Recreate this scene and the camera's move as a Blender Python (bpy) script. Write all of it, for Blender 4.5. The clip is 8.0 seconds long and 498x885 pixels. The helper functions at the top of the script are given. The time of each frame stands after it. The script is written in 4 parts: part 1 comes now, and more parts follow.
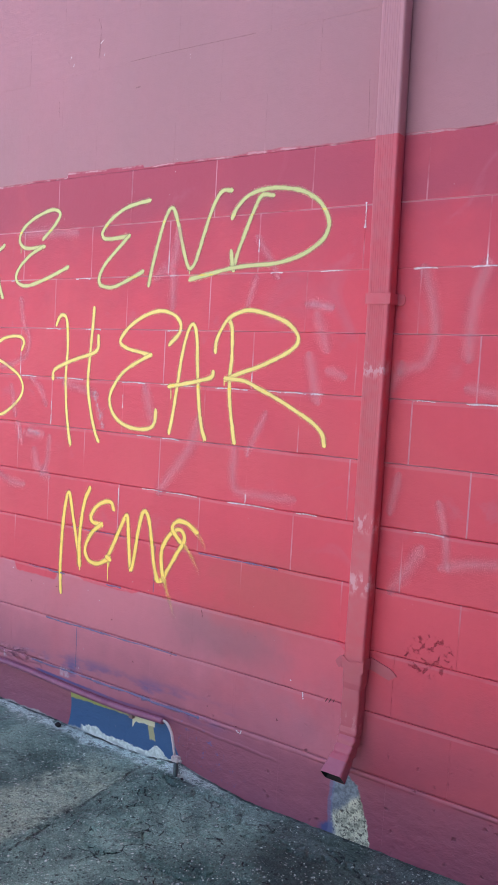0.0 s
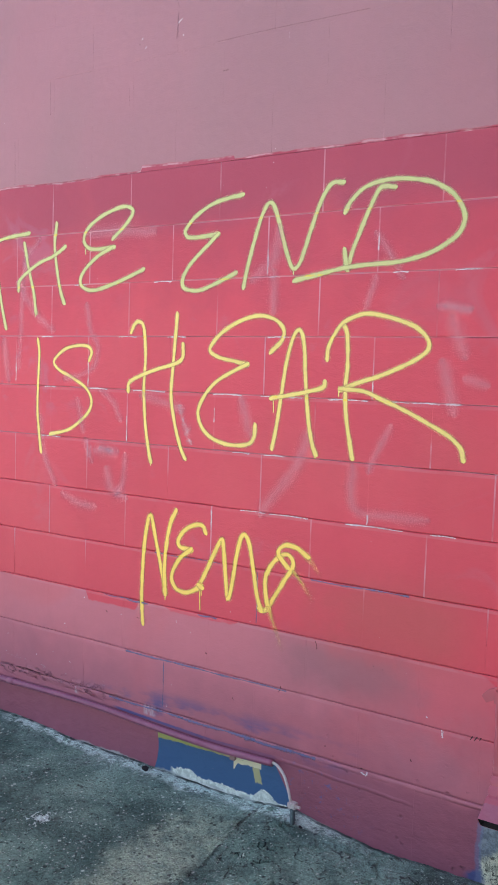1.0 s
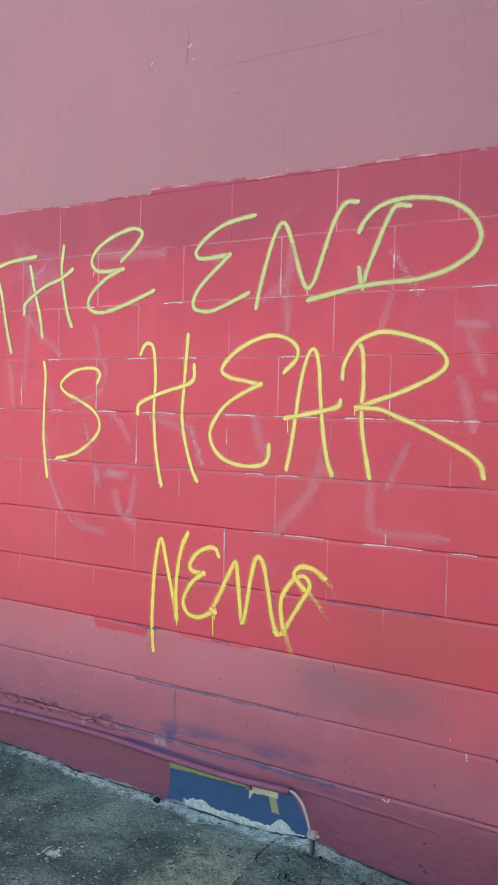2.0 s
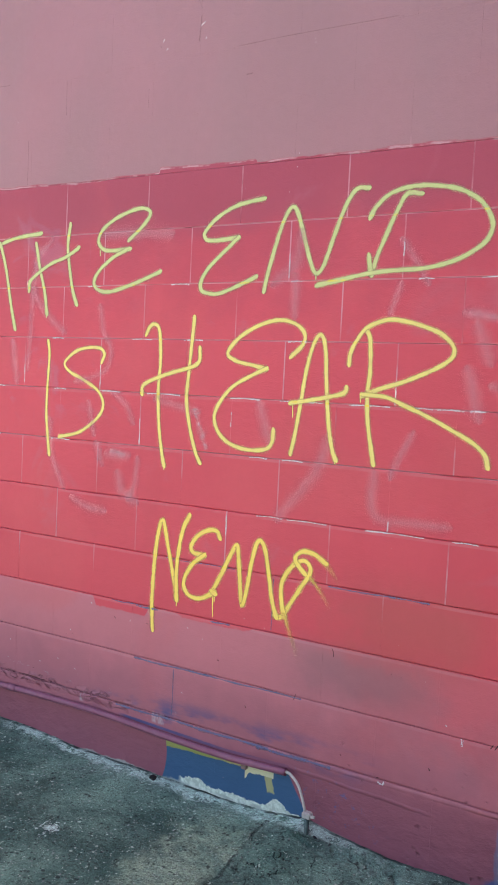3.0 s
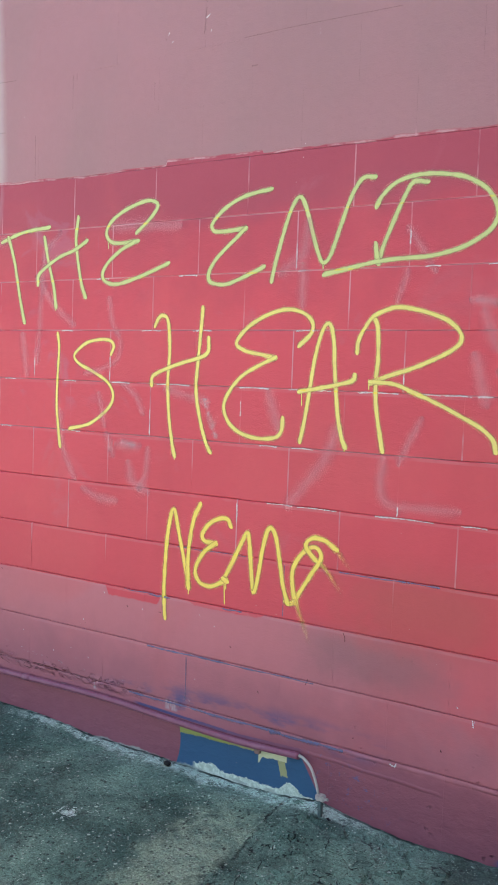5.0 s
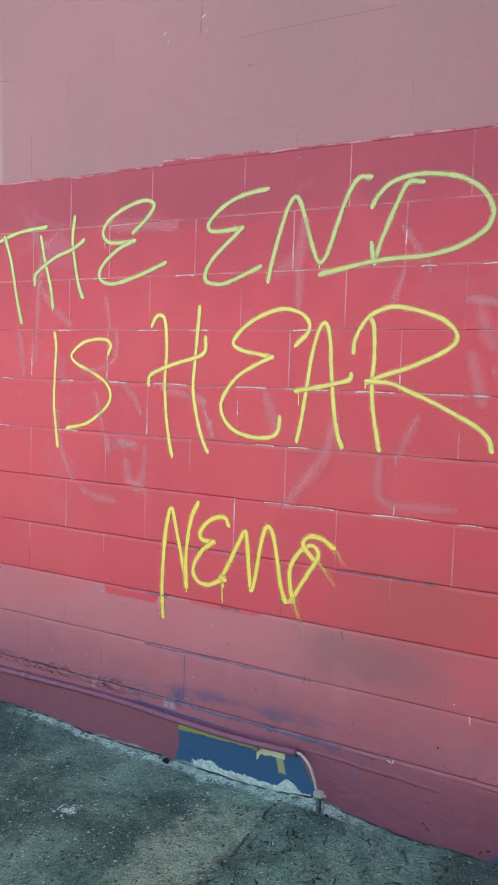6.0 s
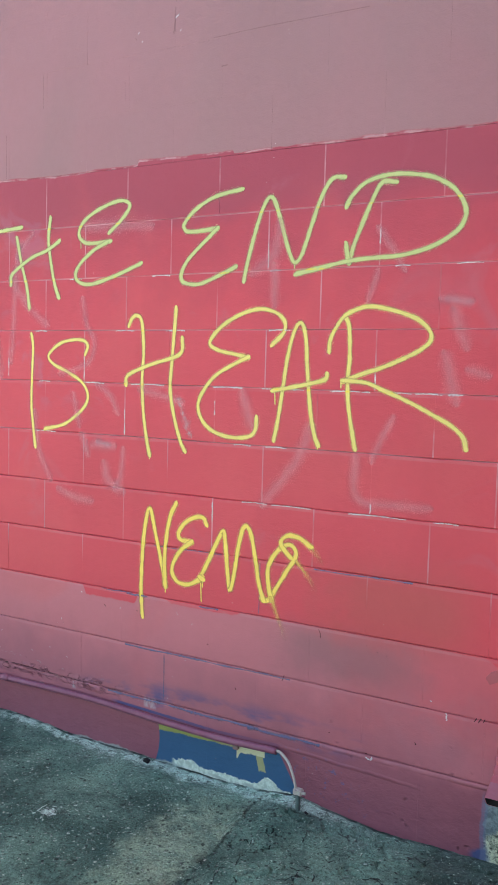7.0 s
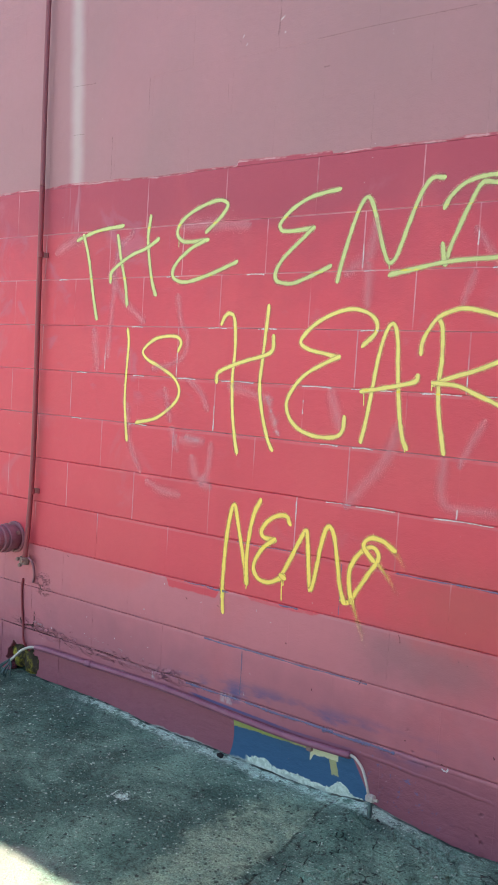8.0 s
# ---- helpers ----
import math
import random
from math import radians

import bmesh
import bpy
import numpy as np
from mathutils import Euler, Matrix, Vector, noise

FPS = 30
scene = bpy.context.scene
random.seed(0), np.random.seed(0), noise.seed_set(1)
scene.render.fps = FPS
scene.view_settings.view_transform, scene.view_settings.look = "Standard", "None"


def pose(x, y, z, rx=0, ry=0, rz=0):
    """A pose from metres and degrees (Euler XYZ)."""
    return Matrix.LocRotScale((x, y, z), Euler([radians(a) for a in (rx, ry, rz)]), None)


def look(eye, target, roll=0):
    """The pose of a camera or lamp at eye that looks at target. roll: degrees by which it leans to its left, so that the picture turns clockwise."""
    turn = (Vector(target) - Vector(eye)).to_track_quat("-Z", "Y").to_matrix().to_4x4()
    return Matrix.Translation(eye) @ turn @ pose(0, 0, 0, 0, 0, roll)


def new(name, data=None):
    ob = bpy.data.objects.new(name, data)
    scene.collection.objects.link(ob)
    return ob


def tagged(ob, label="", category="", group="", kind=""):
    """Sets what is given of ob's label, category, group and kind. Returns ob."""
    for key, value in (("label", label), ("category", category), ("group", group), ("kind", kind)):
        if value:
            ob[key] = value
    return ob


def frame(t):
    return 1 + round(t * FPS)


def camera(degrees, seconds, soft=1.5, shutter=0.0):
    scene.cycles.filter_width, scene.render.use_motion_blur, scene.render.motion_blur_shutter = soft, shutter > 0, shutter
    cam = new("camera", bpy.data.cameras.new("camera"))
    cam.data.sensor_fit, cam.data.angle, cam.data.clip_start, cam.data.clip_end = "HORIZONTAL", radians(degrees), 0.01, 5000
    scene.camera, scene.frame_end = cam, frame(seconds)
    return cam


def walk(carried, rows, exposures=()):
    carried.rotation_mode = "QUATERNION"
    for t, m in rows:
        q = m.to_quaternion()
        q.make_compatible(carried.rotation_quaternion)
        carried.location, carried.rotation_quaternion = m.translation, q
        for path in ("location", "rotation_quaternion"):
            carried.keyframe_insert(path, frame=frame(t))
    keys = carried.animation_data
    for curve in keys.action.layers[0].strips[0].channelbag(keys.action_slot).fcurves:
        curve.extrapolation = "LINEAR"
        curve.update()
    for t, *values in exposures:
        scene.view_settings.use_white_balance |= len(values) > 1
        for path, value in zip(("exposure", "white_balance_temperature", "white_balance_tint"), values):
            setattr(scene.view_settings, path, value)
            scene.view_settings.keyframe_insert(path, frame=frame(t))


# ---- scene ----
cam = camera(33.1, 8.0, 1.15)
PATH = [
    (0, (2.692, -2.427, 1.458), (1.56, -0.785, 1.308), 3.2),
    (0.1, (2.624, -2.391, 1.432), (1.468, -0.763, 1.315), 2.6),
    (0.2, (2.556, -2.34, 1.458), (1.337, -0.776, 1.203), -0.2),
    (0.3, (2.485, -2.32, 1.461), (1.215, -0.785, 1.291), -0.4),
    (0.4, (2.358, -2.357, 1.453), (1.087, -0.82, 1.304), -1.5),
    (0.5, (2.243, -2.41, 1.456), (1.009, -0.842, 1.315), -1.4),
    (0.6, (2.164, -2.43, 1.469), (1.012, -0.802, 1.316), -0.4),
    (0.7, (2.129, -2.441, 1.453), (1.048, -0.764, 1.308), 0.1),
    (0.8, (2.106, -2.464, 1.46), (1.048, -0.781, 1.234), 0.8),
    (1, (2.102, -2.491, 1.49), (1.051, -0.797, 1.331), 1.8),
    (1.2, (2.042, -2.516, 1.444), (0.996, -0.814, 1.344), 1.3),
    (2.3, (1.987, -2.53, 1.441), (0.974, -0.807, 1.36), 1.6),
    (2.5, (1.975, -2.538, 1.428), (0.944, -0.828, 1.316), 2.3),
    (3, (1.964, -2.549, 1.46), (0.962, -0.823, 1.33), 2.8),
    (3.5, (1.968, -2.562, 1.457), (1.04, -0.797, 1.302), 2.8),
    (4, (1.967, -2.564, 1.455), (1.021, -0.808, 1.307), 2.8),
    (4.5, (1.962, -2.556, 1.463), (0.959, -0.835, 1.292), 2.7),
    (5, (1.962, -2.589, 1.44), (0.954, -0.867, 1.297), 2.1),
    (5.2, (1.957, -2.609, 1.432), (0.954, -0.883, 1.314), 2.3),
    (6.3, (1.97, -2.598, 1.46), (0.97, -0.864, 1.3), 1.7),
    (6.5, (1.974, -2.597, 1.462), (0.989, -0.864, 1.308), 1.6),
    (7, (1.992, -2.593, 1.466), (1.024, -0.85, 1.306), 1.5),
    (7.5, (1.97, -2.589, 1.455), (0.988, -0.856, 1.282), 2.1),
    (7.8, (1.982, -2.589, 1.443), (0.951, -0.89, 1.263), 2.4),
    (8, (2.012, -2.59, 1.425), (0.859, -0.963, 1.28), 3.5),
]
EXPOSURES = [(0.0, 1.61, 7100, 25), (0.5, 1.55, 7200, 22), (1.0, 1.51, 7350, 18), (2.5, 1.47, 7700, 13), (4.5, 1.47, 7550, 5), (8.0, 1.48, 7500, 1)]
walk(cam, [(t, look(eye, target, roll)) for t, eye, target, roll in PATH], EXPOSURES)

# ---- world and sun ----
SUN_TO = Vector((0.16, 0.218, 0.963)).normalized()
world = bpy.data.worlds.new("sky")
scene.world = world
world.use_nodes = True
wt = world.node_tree
sky = wt.nodes.new("ShaderNodeTexSky")
sky.sky_type, sky.sun_disc = "NISHITA", False
sky.sun_elevation = math.asin(SUN_TO.z)
sky.sun_rotation = math.atan2(SUN_TO.x, SUN_TO.y)
wt.links.new(sky.outputs[0], wt.nodes["Background"].inputs[0])
wt.nodes["Background"].inputs[1].default_value = 0.15
sun = new("sun", bpy.data.lights.new("sun", "SUN"))
sun.data.energy, sun.data.angle, sun.data.color = 5.0, radians(0.55), (1.0, 0.96, 0.9)
sun.matrix_world = look(SUN_TO * 30, (0, 0, 0))


# ---- material helpers ----
class Ex:
    """A value in a node tree, with arithmetic."""

    def __init__(self, nt, sock):
        self.nt, self.sock = nt, sock

    def op(self, kind, *others, clamp=False):
        n = self.nt.nodes.new("ShaderNodeMath")
        n.operation, n.use_clamp = kind, clamp
        for i, v in enumerate((self, *others)):
            if isinstance(v, Ex):
                self.nt.links.new(v.sock, n.inputs[i])
            else:
                n.inputs[i].default_value = v
        return Ex(self.nt, n.outputs[0])

    def __add__(self, o):
        return self.op("ADD", o)

    def __radd__(self, o):
        return self.op("ADD", o)

    def __sub__(self, o):
        return self.op("SUBTRACT", o)

    def __rsub__(self, o):
        return (self * -1) + o

    def __mul__(self, o):
        return self.op("MULTIPLY", o)

    def __rmul__(self, o):
        return self.op("MULTIPLY", o)

    def max(self, o):
        return self.op("MAXIMUM", o)

    def min(self, o):
        return self.op("MINIMUM", o)

    def abs(self):
        return self.op("ABSOLUTE")

    def step(self, lo, hi):
        """0 below lo, 1 above hi, smooth between; lo may exceed hi."""
        n = self.nt.nodes.new("ShaderNodeMapRange")
        n.interpolation_type = "SMOOTHSTEP"
        flip = lo > hi
        if flip:
            lo, hi = hi, lo
        n.inputs[1].default_value, n.inputs[2].default_value = lo, hi
        n.inputs[3].default_value, n.inputs[4].default_value = (1, 0) if flip else (0, 1)
        self.nt.links.new(self.sock, n.inputs[0])
        return Ex(self.nt, n.outputs[0])

    def between(self, lo, hi, soft):
        return self.step(lo - soft, lo + soft) * self.step(hi + soft, hi - soft)


class Mat:
    """A node material under construction."""

    def __init__(self, name):
        self.mat = bpy.data.materials.new(name)
        self.mat.use_nodes = True
        self.nt = self.mat.node_tree
        self.bsdf = self.nt.nodes["Principled BSDF"]
        geo = self.nt.nodes.new("ShaderNodeNewGeometry")
        self.pos = geo.outputs["Position"]
        sep = self.nt.nodes.new("ShaderNodeSeparateXYZ")
        self.nt.links.new(self.pos, sep.inputs[0])
        self.x, self.y, self.z = (Ex(self.nt, o) for o in sep.outputs)
        info = self.nt.nodes.new("ShaderNodeObjectInfo")
        self.random = Ex(self.nt, info.outputs["Random"])

    def scaled(self, sx, sy, sz):
        n = self.nt.nodes.new("ShaderNodeVectorMath")
        n.operation = "MULTIPLY"
        self.nt.links.new(self.pos, n.inputs[0])
        n.inputs[1].default_value = (sx, sy, sz)
        return n.outputs[0]

    def noise(self, scale, detail=3.0, rough=0.55, stretch=None, warp=0.0):
        n = self.nt.nodes.new("ShaderNodeTexNoise")
        n.inputs["Scale"].default_value, n.inputs["Detail"].default_value = scale, detail
        n.inputs["Roughness"].default_value, n.inputs["Distortion"].default_value = rough, warp
        self.nt.links.new(self.scaled(*stretch) if stretch else self.pos, n.inputs["Vector"])
        return Ex(self.nt, n.outputs[0])

    def cells(self, scale, feature="F1", out="Distance"):
        n = self.nt.nodes.new("ShaderNodeTexVoronoi")
        n.feature = feature
        n.inputs["Scale"].default_value = scale
        self.nt.links.new(self.pos, n.inputs["Vector"])
        return n.outputs[out]

    def mix(self, fac, a, b):
        n = self.nt.nodes.new("ShaderNodeMix")
        n.data_type = "RGBA"
        for i, v in ((0, fac), (6, a), (7, b)):
            if isinstance(v, Ex):
                self.nt.links.new(v.sock, n.inputs[i])
            elif isinstance(v, tuple):
                n.inputs[i].default_value = (*v, 1)
            elif isinstance(v, float):
                n.inputs[i].default_value = v
            else:
                self.nt.links.new(v, n.inputs[i])
        return n.outputs[2]

    def shade(self, colour, value):
        """The colour times a value near 1."""
        n = self.nt.nodes.new("ShaderNodeVectorMath")
        n.operation = "SCALE"
        self.nt.links.new(colour, n.inputs[0])
        self.nt.links.new(value.sock, n.inputs[3])
        return n.outputs[0]

    def finish(self, colour, rough=0.6, bump=None, depth=0.002, metal=0.0, alpha=None, spec=0.5):
        p = self.bsdf.inputs
        if isinstance(colour, tuple):
            p["Base Color"].default_value = (*colour, 1)
        else:
            self.nt.links.new(colour, p["Base Color"])
        for key, v in (("Roughness", rough), ("Metallic", metal), ("Alpha", alpha), ("Specular IOR Level", spec)):
            if isinstance(v, Ex):
                self.nt.links.new(v.sock, p[key])
            elif v is not None:
                p[key].default_value = v
        if bump is not None:
            b = self.nt.nodes.new("ShaderNodeBump")
            b.inputs["Strength"].default_value, b.inputs["Distance"].default_value = 1.0, depth
            self.nt.links.new(bump.sock, b.inputs["Height"])
            self.nt.links.new(b.outputs[0], p["Normal"])
        return self.mat


# block length, course height and the height of the paint change, in metres
B, C, TOP = 0.4064, 0.2032, 11 * 0.2032
PINK, RED, MAUVE = (0.445, 0.203, 0.237), (0.700, 0.076, 0.115), (0.59, 0.184, 0.234)
BLUE, WHITE, CREAM, OLIVE = (0.040, 0.125, 0.26), (0.84, 0.92, 0.85), (0.76, 0.74, 0.50), (0.38, 0.41, 0.13)


def wall_paint(name, worn):
    """The coats of paint over the whole wall; worn: 0 on the blocks' faces, 1 in the joints, where older coats show."""
    m = Mat(name)
    x, z = m.x, m.z
    wob = m.noise(9, 3) - 0.5
    fine = m.noise(60, 4, 0.7) - 0.5
    # the coats: pink above, red, dull mauve at the foot
    edge = 2.241 + (m.noise(3.1, 2, 0.4, (1, 0.1, 0.1)) - 0.5) * 0.03 + x.between(0.045, 0.46, 0.004) * 0.013 + wob * 0.012 + (m.noise(26, 3, 0.6, (0.5, 1, 3)) - 0.5) * 0.016
    upper = (z - edge).step(-0.003, 0.003)
    dip = x.between(-0.19, 0.07, 0.012) * 0.036 + x.between(0.22, 0.52, 0.02) * 0.012
    right = x.step(1.40, 1.60)
    low_edge = 0.606 - dip + fine * 0.012 + wob * 0.012 - right * 0.14
    low = (z - low_edge).step(0.004, -0.004) * (1 - right) + (z - low_edge + wob * 0.3).step(0.16, -0.16) * right
    low = low * (1.0 - x.step(0.75, 1.35) * (z + wob * 0.2).step(0.25, 0.5) * 0.55)
    low = low * (1.0 - x.step(1.50, 1.62) * 0.55)
    c = m.mix(low, RED, MAUVE)
    c = m.mix(x.step(1.45, 1.65) * (z + wob * 0.3).step(0.75, 0.15) * 0.75, c, (0.36, 0.052, 0.085))
    fresh = (z + wob * 0.5 + (m.noise(1.1, 2) - 0.5) * 0.5).step(1.55, 2.1)
    c = m.mix(fresh * 0.75, c, (0.48, 0.060, 0.102))
    band = (z + wob * 0.10 + (m.noise(2.3, 3, 0.5, (1, 1, 0.25)) - 0.5) * 0.22).step(1.98, 2.08)
    c = m.mix(band * 0.55, c, (0.36, 0.064, 0.112))
    roller = m.noise(2.1, 3, 0.5, (1.2, 1, 0.35), 0.3).step(0.50, 0.56) * z.between(0.75, 2.0, 0.15)
    c = m.mix(roller * 0.15, c, (0.55, 0.052, 0.085))
    # dull roller patches and faded cover-up coats
    fade = m.noise(1.6, 3, 0.5, (1, 1, 1.4), 0.6).step(0.47, 0.68)
    c = m.mix(fade * 0.28 * (1 - upper), c, (0.70, 0.110, 0.132))
    haze = (x - 0.92 + wob * 0.2).between(-0.22, 0.26, 0.12) * (z + wob * 0.12).between(0.44, 0.60, 0.06)
    c = m.mix(haze * 0.5, c, (0.22, 0.125, 0.155))
    dull = (x + wob * 0.5).step(0.70, 1.05) * (z + wob * 0.15).between(0.60, 0.84, 0.10) * x.step(1.45, 1.25)
    c = m.mix(dull * 0.6, c, (0.50, 0.095, 0.100))
    cloud = m.noise(3.3, 4, 0.6, (1, 1, 1), 1.0).step(0.58, 0.74) * z.step(0.7, 0.95)
    c = m.mix(cloud * 0.30, c, (0.54, 0.17, 0.24))
    lilac = m.noise(4.6, 4, 0.55, (1, 1, 1), 1.4).step(0.56, 0.70) * (x + wob * 0.4).step(0.15, -0.45) * z.between(1.30, 2.1, 0.15)
    c = m.mix(lilac * 0.28, c, (0.42, 0.20, 0.32))
    grime = m.noise(2.3, 5, 0.65, (1, 1, 0.6)).step(0.5, 0.75) * z.step(0.75, 0.2)
    c = m.mix(grime * 0.28, c, (0.22, 0.07, 0.11))
    # darker towards the foot, reaching higher on the right
    foot_dark = (z + wob * 0.22 - x.step(-0.2, 1.2) * 0.10 + 0.05).step(0.20, 0.0) * m.noise(12, 5, 0.7).step(0.25, 0.6)
    c = m.mix(foot_dark * 0.55, c, (0.14, 0.045, 0.07))
    purple = (z + wob * 0.25 + (m.noise(2.2, 3) - 0.5) * 0.3).step(0.50, 0.20) * (x + wob * 0.3).between(-1.6, 1.35, 0.25)
    c = m.mix(purple * 0.5, c, (0.31, 0.115, 0.170))
    # blue-violet remains of an older coat low on the wall
    violet = m.noise(5.0, 4, 0.6, (0.7, 1, 2.0)).step(0.5, 0.66) * x.between(-0.1, 0.95, 0.18) * z.between(0.12, 0.26, 0.04)
    c = m.mix(violet * 0.90, c, (0.09, 0.09, 0.24))
    run = 0.143 - x * 0.033 + (x - 0.45).max(0.0) * 0.071
    strip = x.between(-0.03, 0.71, 0.03) * (z - run + fine * 0.006).between(0.010, 0.021, 0.002) * m.noise(13, 3).step(0.30, 0.42)
    c = m.mix(strip * 0.9, c, (0.06, 0.08, 0.24))
    drips = (x.between(0.115, 0.172, 0.008) + x.between(-0.25, -0.225, 0.006)) * z.between(0.168, 0.206, 0.006) * m.noise(30, 4, 0.6, (1, 1, 0.3)).step(0.42, 0.56)
    c = m.mix(drips * 0.7, c, (0.56, 0.50, 0.56))
    plinth = (z + wob * 0.05 - x.step(0.2, 0.9) * 0.05).step(0.155, 0.115)
    c = m.mix(plinth * 0.72, c, (0.33, 0.095, 0.140))
    # the bare patch behind the conduit: blue, olive, cream and a white splash at the foot
    nx, nz = x + wob * 0.03 + fine * 0.010, z + wob * 0.026 + fine * 0.016 + (m.noise(150, 3, 0.7) - 0.5) * 0.004
    reach = 0.787 - (z - 0.0).max(0.0) * 0.62
    patch = (x + fine * 0.004 - 0.190 + (z - 0.06) * (z - 0.06) * 2.0).step(-0.002, 0.002) * (x + fine * 0.004 - reach).step(0.003, -0.003) * z.step(0.128, 0.124)
    c = m.mix(patch, c, BLUE)
    c = m.mix(patch * (nz - 0.088 - x * 0.03).step(-0.002, 0.002) * x.step(0.524, 0.520), c, m.mix(x.step(0.36, 0.5), OLIVE, (0.48, 0.44, 0.20)))
    drop = (nx - 0.655 + z * 0.32).abs().step(0.017, 0.013) * (nz - 0.040).step(-0.004, 0.004) * z.step(0.112, 0.108)
    c = m.mix(patch * drop, c, (0.46, 0.45, 0.24))
    c = m.mix(patch * x.between(0.534, 0.650, 0.003) * (nz - 0.090 + (x - 0.534).step(0.02, 0.0) * 0.028).step(-0.002, 0.002), c, CREAM)
    hump = (nx - 0.665).abs().step(0.05, 0.0) * 0.034 + (nx - 0.32).abs().step(0.06, 0.01) * 0.014
    foot = x.between(0.255, 0.80, 0.01) * (nz + fine * 0.022 + 0.009 - hump).step(0.002, -0.002)
    c = m.mix(foot, c, m.mix(m.noise(50, 3, 0.7).step(0.4, 0.6), WHITE, (0.56, 0.64, 0.57)))
    spots = x.step(0.95, 0.85) * (z + 0.026 - (m.noise(14, 4, 0.65) - 0.5) * 0.05).step(0.004, -0.003) * m.noise(6, 3).step(0.46, 0.56)
    c = m.mix(spots * 0.8, c, (0.45, 0.50, 0.47))
    # the unpainted block under the downspout
    rag = fine * 0.020 + wob * 0.03
    bare = (x + rag - 1.437).step(-0.003, 0.003) * (x + rag * 1.2 - 1.574 + z * 0.30).step(0.003, -0.003) * (z + rag + (x - 1.47).max(0.0) * 0.55).step(0.185, 0.178)
    crackle = m.nt.nodes.new("ShaderNodeTexVoronoi")
    crackle.feature = "DISTANCE_TO_EDGE"
    crackle.inputs["Scale"].default_value = 75.0
    m.nt.links.new(m.pos, crackle.inputs["Vector"])
    lines = Ex(m.nt, crackle.outputs["Distance"]).step(0.10, 0.03) * m.noise(30, 3).step(0.35, 0.5)
    rust = m.mix(m.noise(34, 5, 0.75).step(0.40, 0.55), (0.30, 0.32, 0.24), (0.74, 0.76, 0.58))
    rust = m.mix(m.noise(70, 5, 0.8).step(0.52, 0.57) * 0.9, rust, (0.05, 0.05, 0.04))
    rust = m.mix(lines * 0.18, rust, (0.05, 0.05, 0.04))
    rust = m.mix((z - x * 0.9 + 1.33 + rag * 2.5).step(0.05, 0.09), rust, m.mix(m.noise(40, 4, 0.7).step(0.4, 0.6), (0.14, 0.18, 0.21), (0.27, 0.34, 0.38)))
    c = m.mix(bare, c, rust)
    c = m.mix(((nx + wob * 0.05).between(1.395, 1.447, 0.014) * (nz + 0.004 + wob * 0.04 - (x - 1.44) * 0.5).step(0.014, -0.010)) * 0.9, c, (0.05, 0.10, 0.26))
    c = m.mix((nx.between(1.425, 1.444, 0.004) * (nz - 0.16).step(0.03, -0.02)) * 0.6, c, (0.16, 0.20, 0.34))
    # thick flaking paint along the ledge, highlights and shadows of its relief coloured in
    flaky = m.noise(30, 5, 0.68, (0.55, 1, 1.3))
    ledge = (z + wob * 0.03 - x.step(-0.6, -1.0) * 0.02).between(0.178, 0.222, 0.012) * x.between(-1.12, 0.02, 0.06)
    ledge = ledge.max((((x + 0.94) * 14) * ((x + 0.94) * 14) + ((z - 0.43) * 16) * ((z - 0.43) * 16)).step(1.0, 0.5) * 0.9)
    flake = flaky.step(0.52, 0.54) * ledge
    c = m.mix(flake * 0.14, c, (0.56, 0.26, 0.34))
    rift = (flaky - 0.515).abs().step(0.014, 0.005) * ledge
    c = m.mix(rift * 0.40 * m.noise(9, 3).step(0.4, 0.6), c, (0.09, 0.025, 0.04))
    # the pink coat, its pale stripe and faint runs
    p = m.mix(m.noise(2.0, 4, 0.55, (1, 1, 0.5), 0.4).step(0.3, 0.75), PINK, (0.405, 0.206, 0.232))
    pale = (x + (z - 2.24) * 0.055 + 0.835 + wob * 0.02).between(-0.032, 0.034, 0.030)
    p = m.mix(pale * 0.6, p, (0.60, 0.50, 0.52))
    c = m.mix(upper, c, p)
    runs = (x + 0.85 + wob * 0.03).between(-0.05, 0.04, 0.012) * z.between(2.02, 2.25, 0.05) * m.noise(5, 2, 0.5, (6, 1, 0.6)).step(0.45, 0.6)
    c = m.mix(runs * 0.35, c, (0.50, 0.28, 0.36))
    blister = (((x - 1.74) * 11) * ((x - 1.74) * 11) + ((z - 0.635) * 14) * ((z - 0.635) * 14) + wob * 1.2).step(1.0, 0.7) * m.noise(40, 5, 0.7).step(0.54, 0.62)
    c = m.mix(blister * 0.35, c, (0.30, 0.03, 0.045))
    # a dry, lighter lip along the paint edge
    lip = (z - edge + 0.004).between(-0.003, 0.003, 0.002) * m.noise(11, 3).step(0.42, 0.58)
    c = m.mix(lip * 0.75, c, (0.62, 0.36, 0.40))
    # pinholes, chips and scratches
    pin = Ex(m.nt, m.cells(23.0)).step(0.045, 0.03) * m.noise(4.0, 2).step(0.56, 0.62)
    c = m.mix(pin * 0.8, c, (0.72, 0.55, 0.58))
    pit = Ex(m.nt, m.cells(31.0)).step(0.06, 0.03) * m.noise(3.1, 2).step(0.58, 0.64) * z.step(0.9, 0.4)
    c = m.mix(pit * 0.8, c, (0.10, 0.03, 0.05))
    peel = m.noise(22, 5, 0.7, (0.5, 1, 1.4)).step(0.60, 0.66) * z.between(0.13, 0.26, 0.03) * x.step(0.55, -0.4)
    c = m.mix(peel * 0.6, c, (0.50, 0.38, 0.42))
    # pale lines along the joints: rubbed paint, at the beds also coloured-in edge light
    up = ((z - TOP) * (1 / C)).op("FLOOR")
    bed = (((z - TOP) * (1 / C)).op("FRACT") - 0.5).abs()
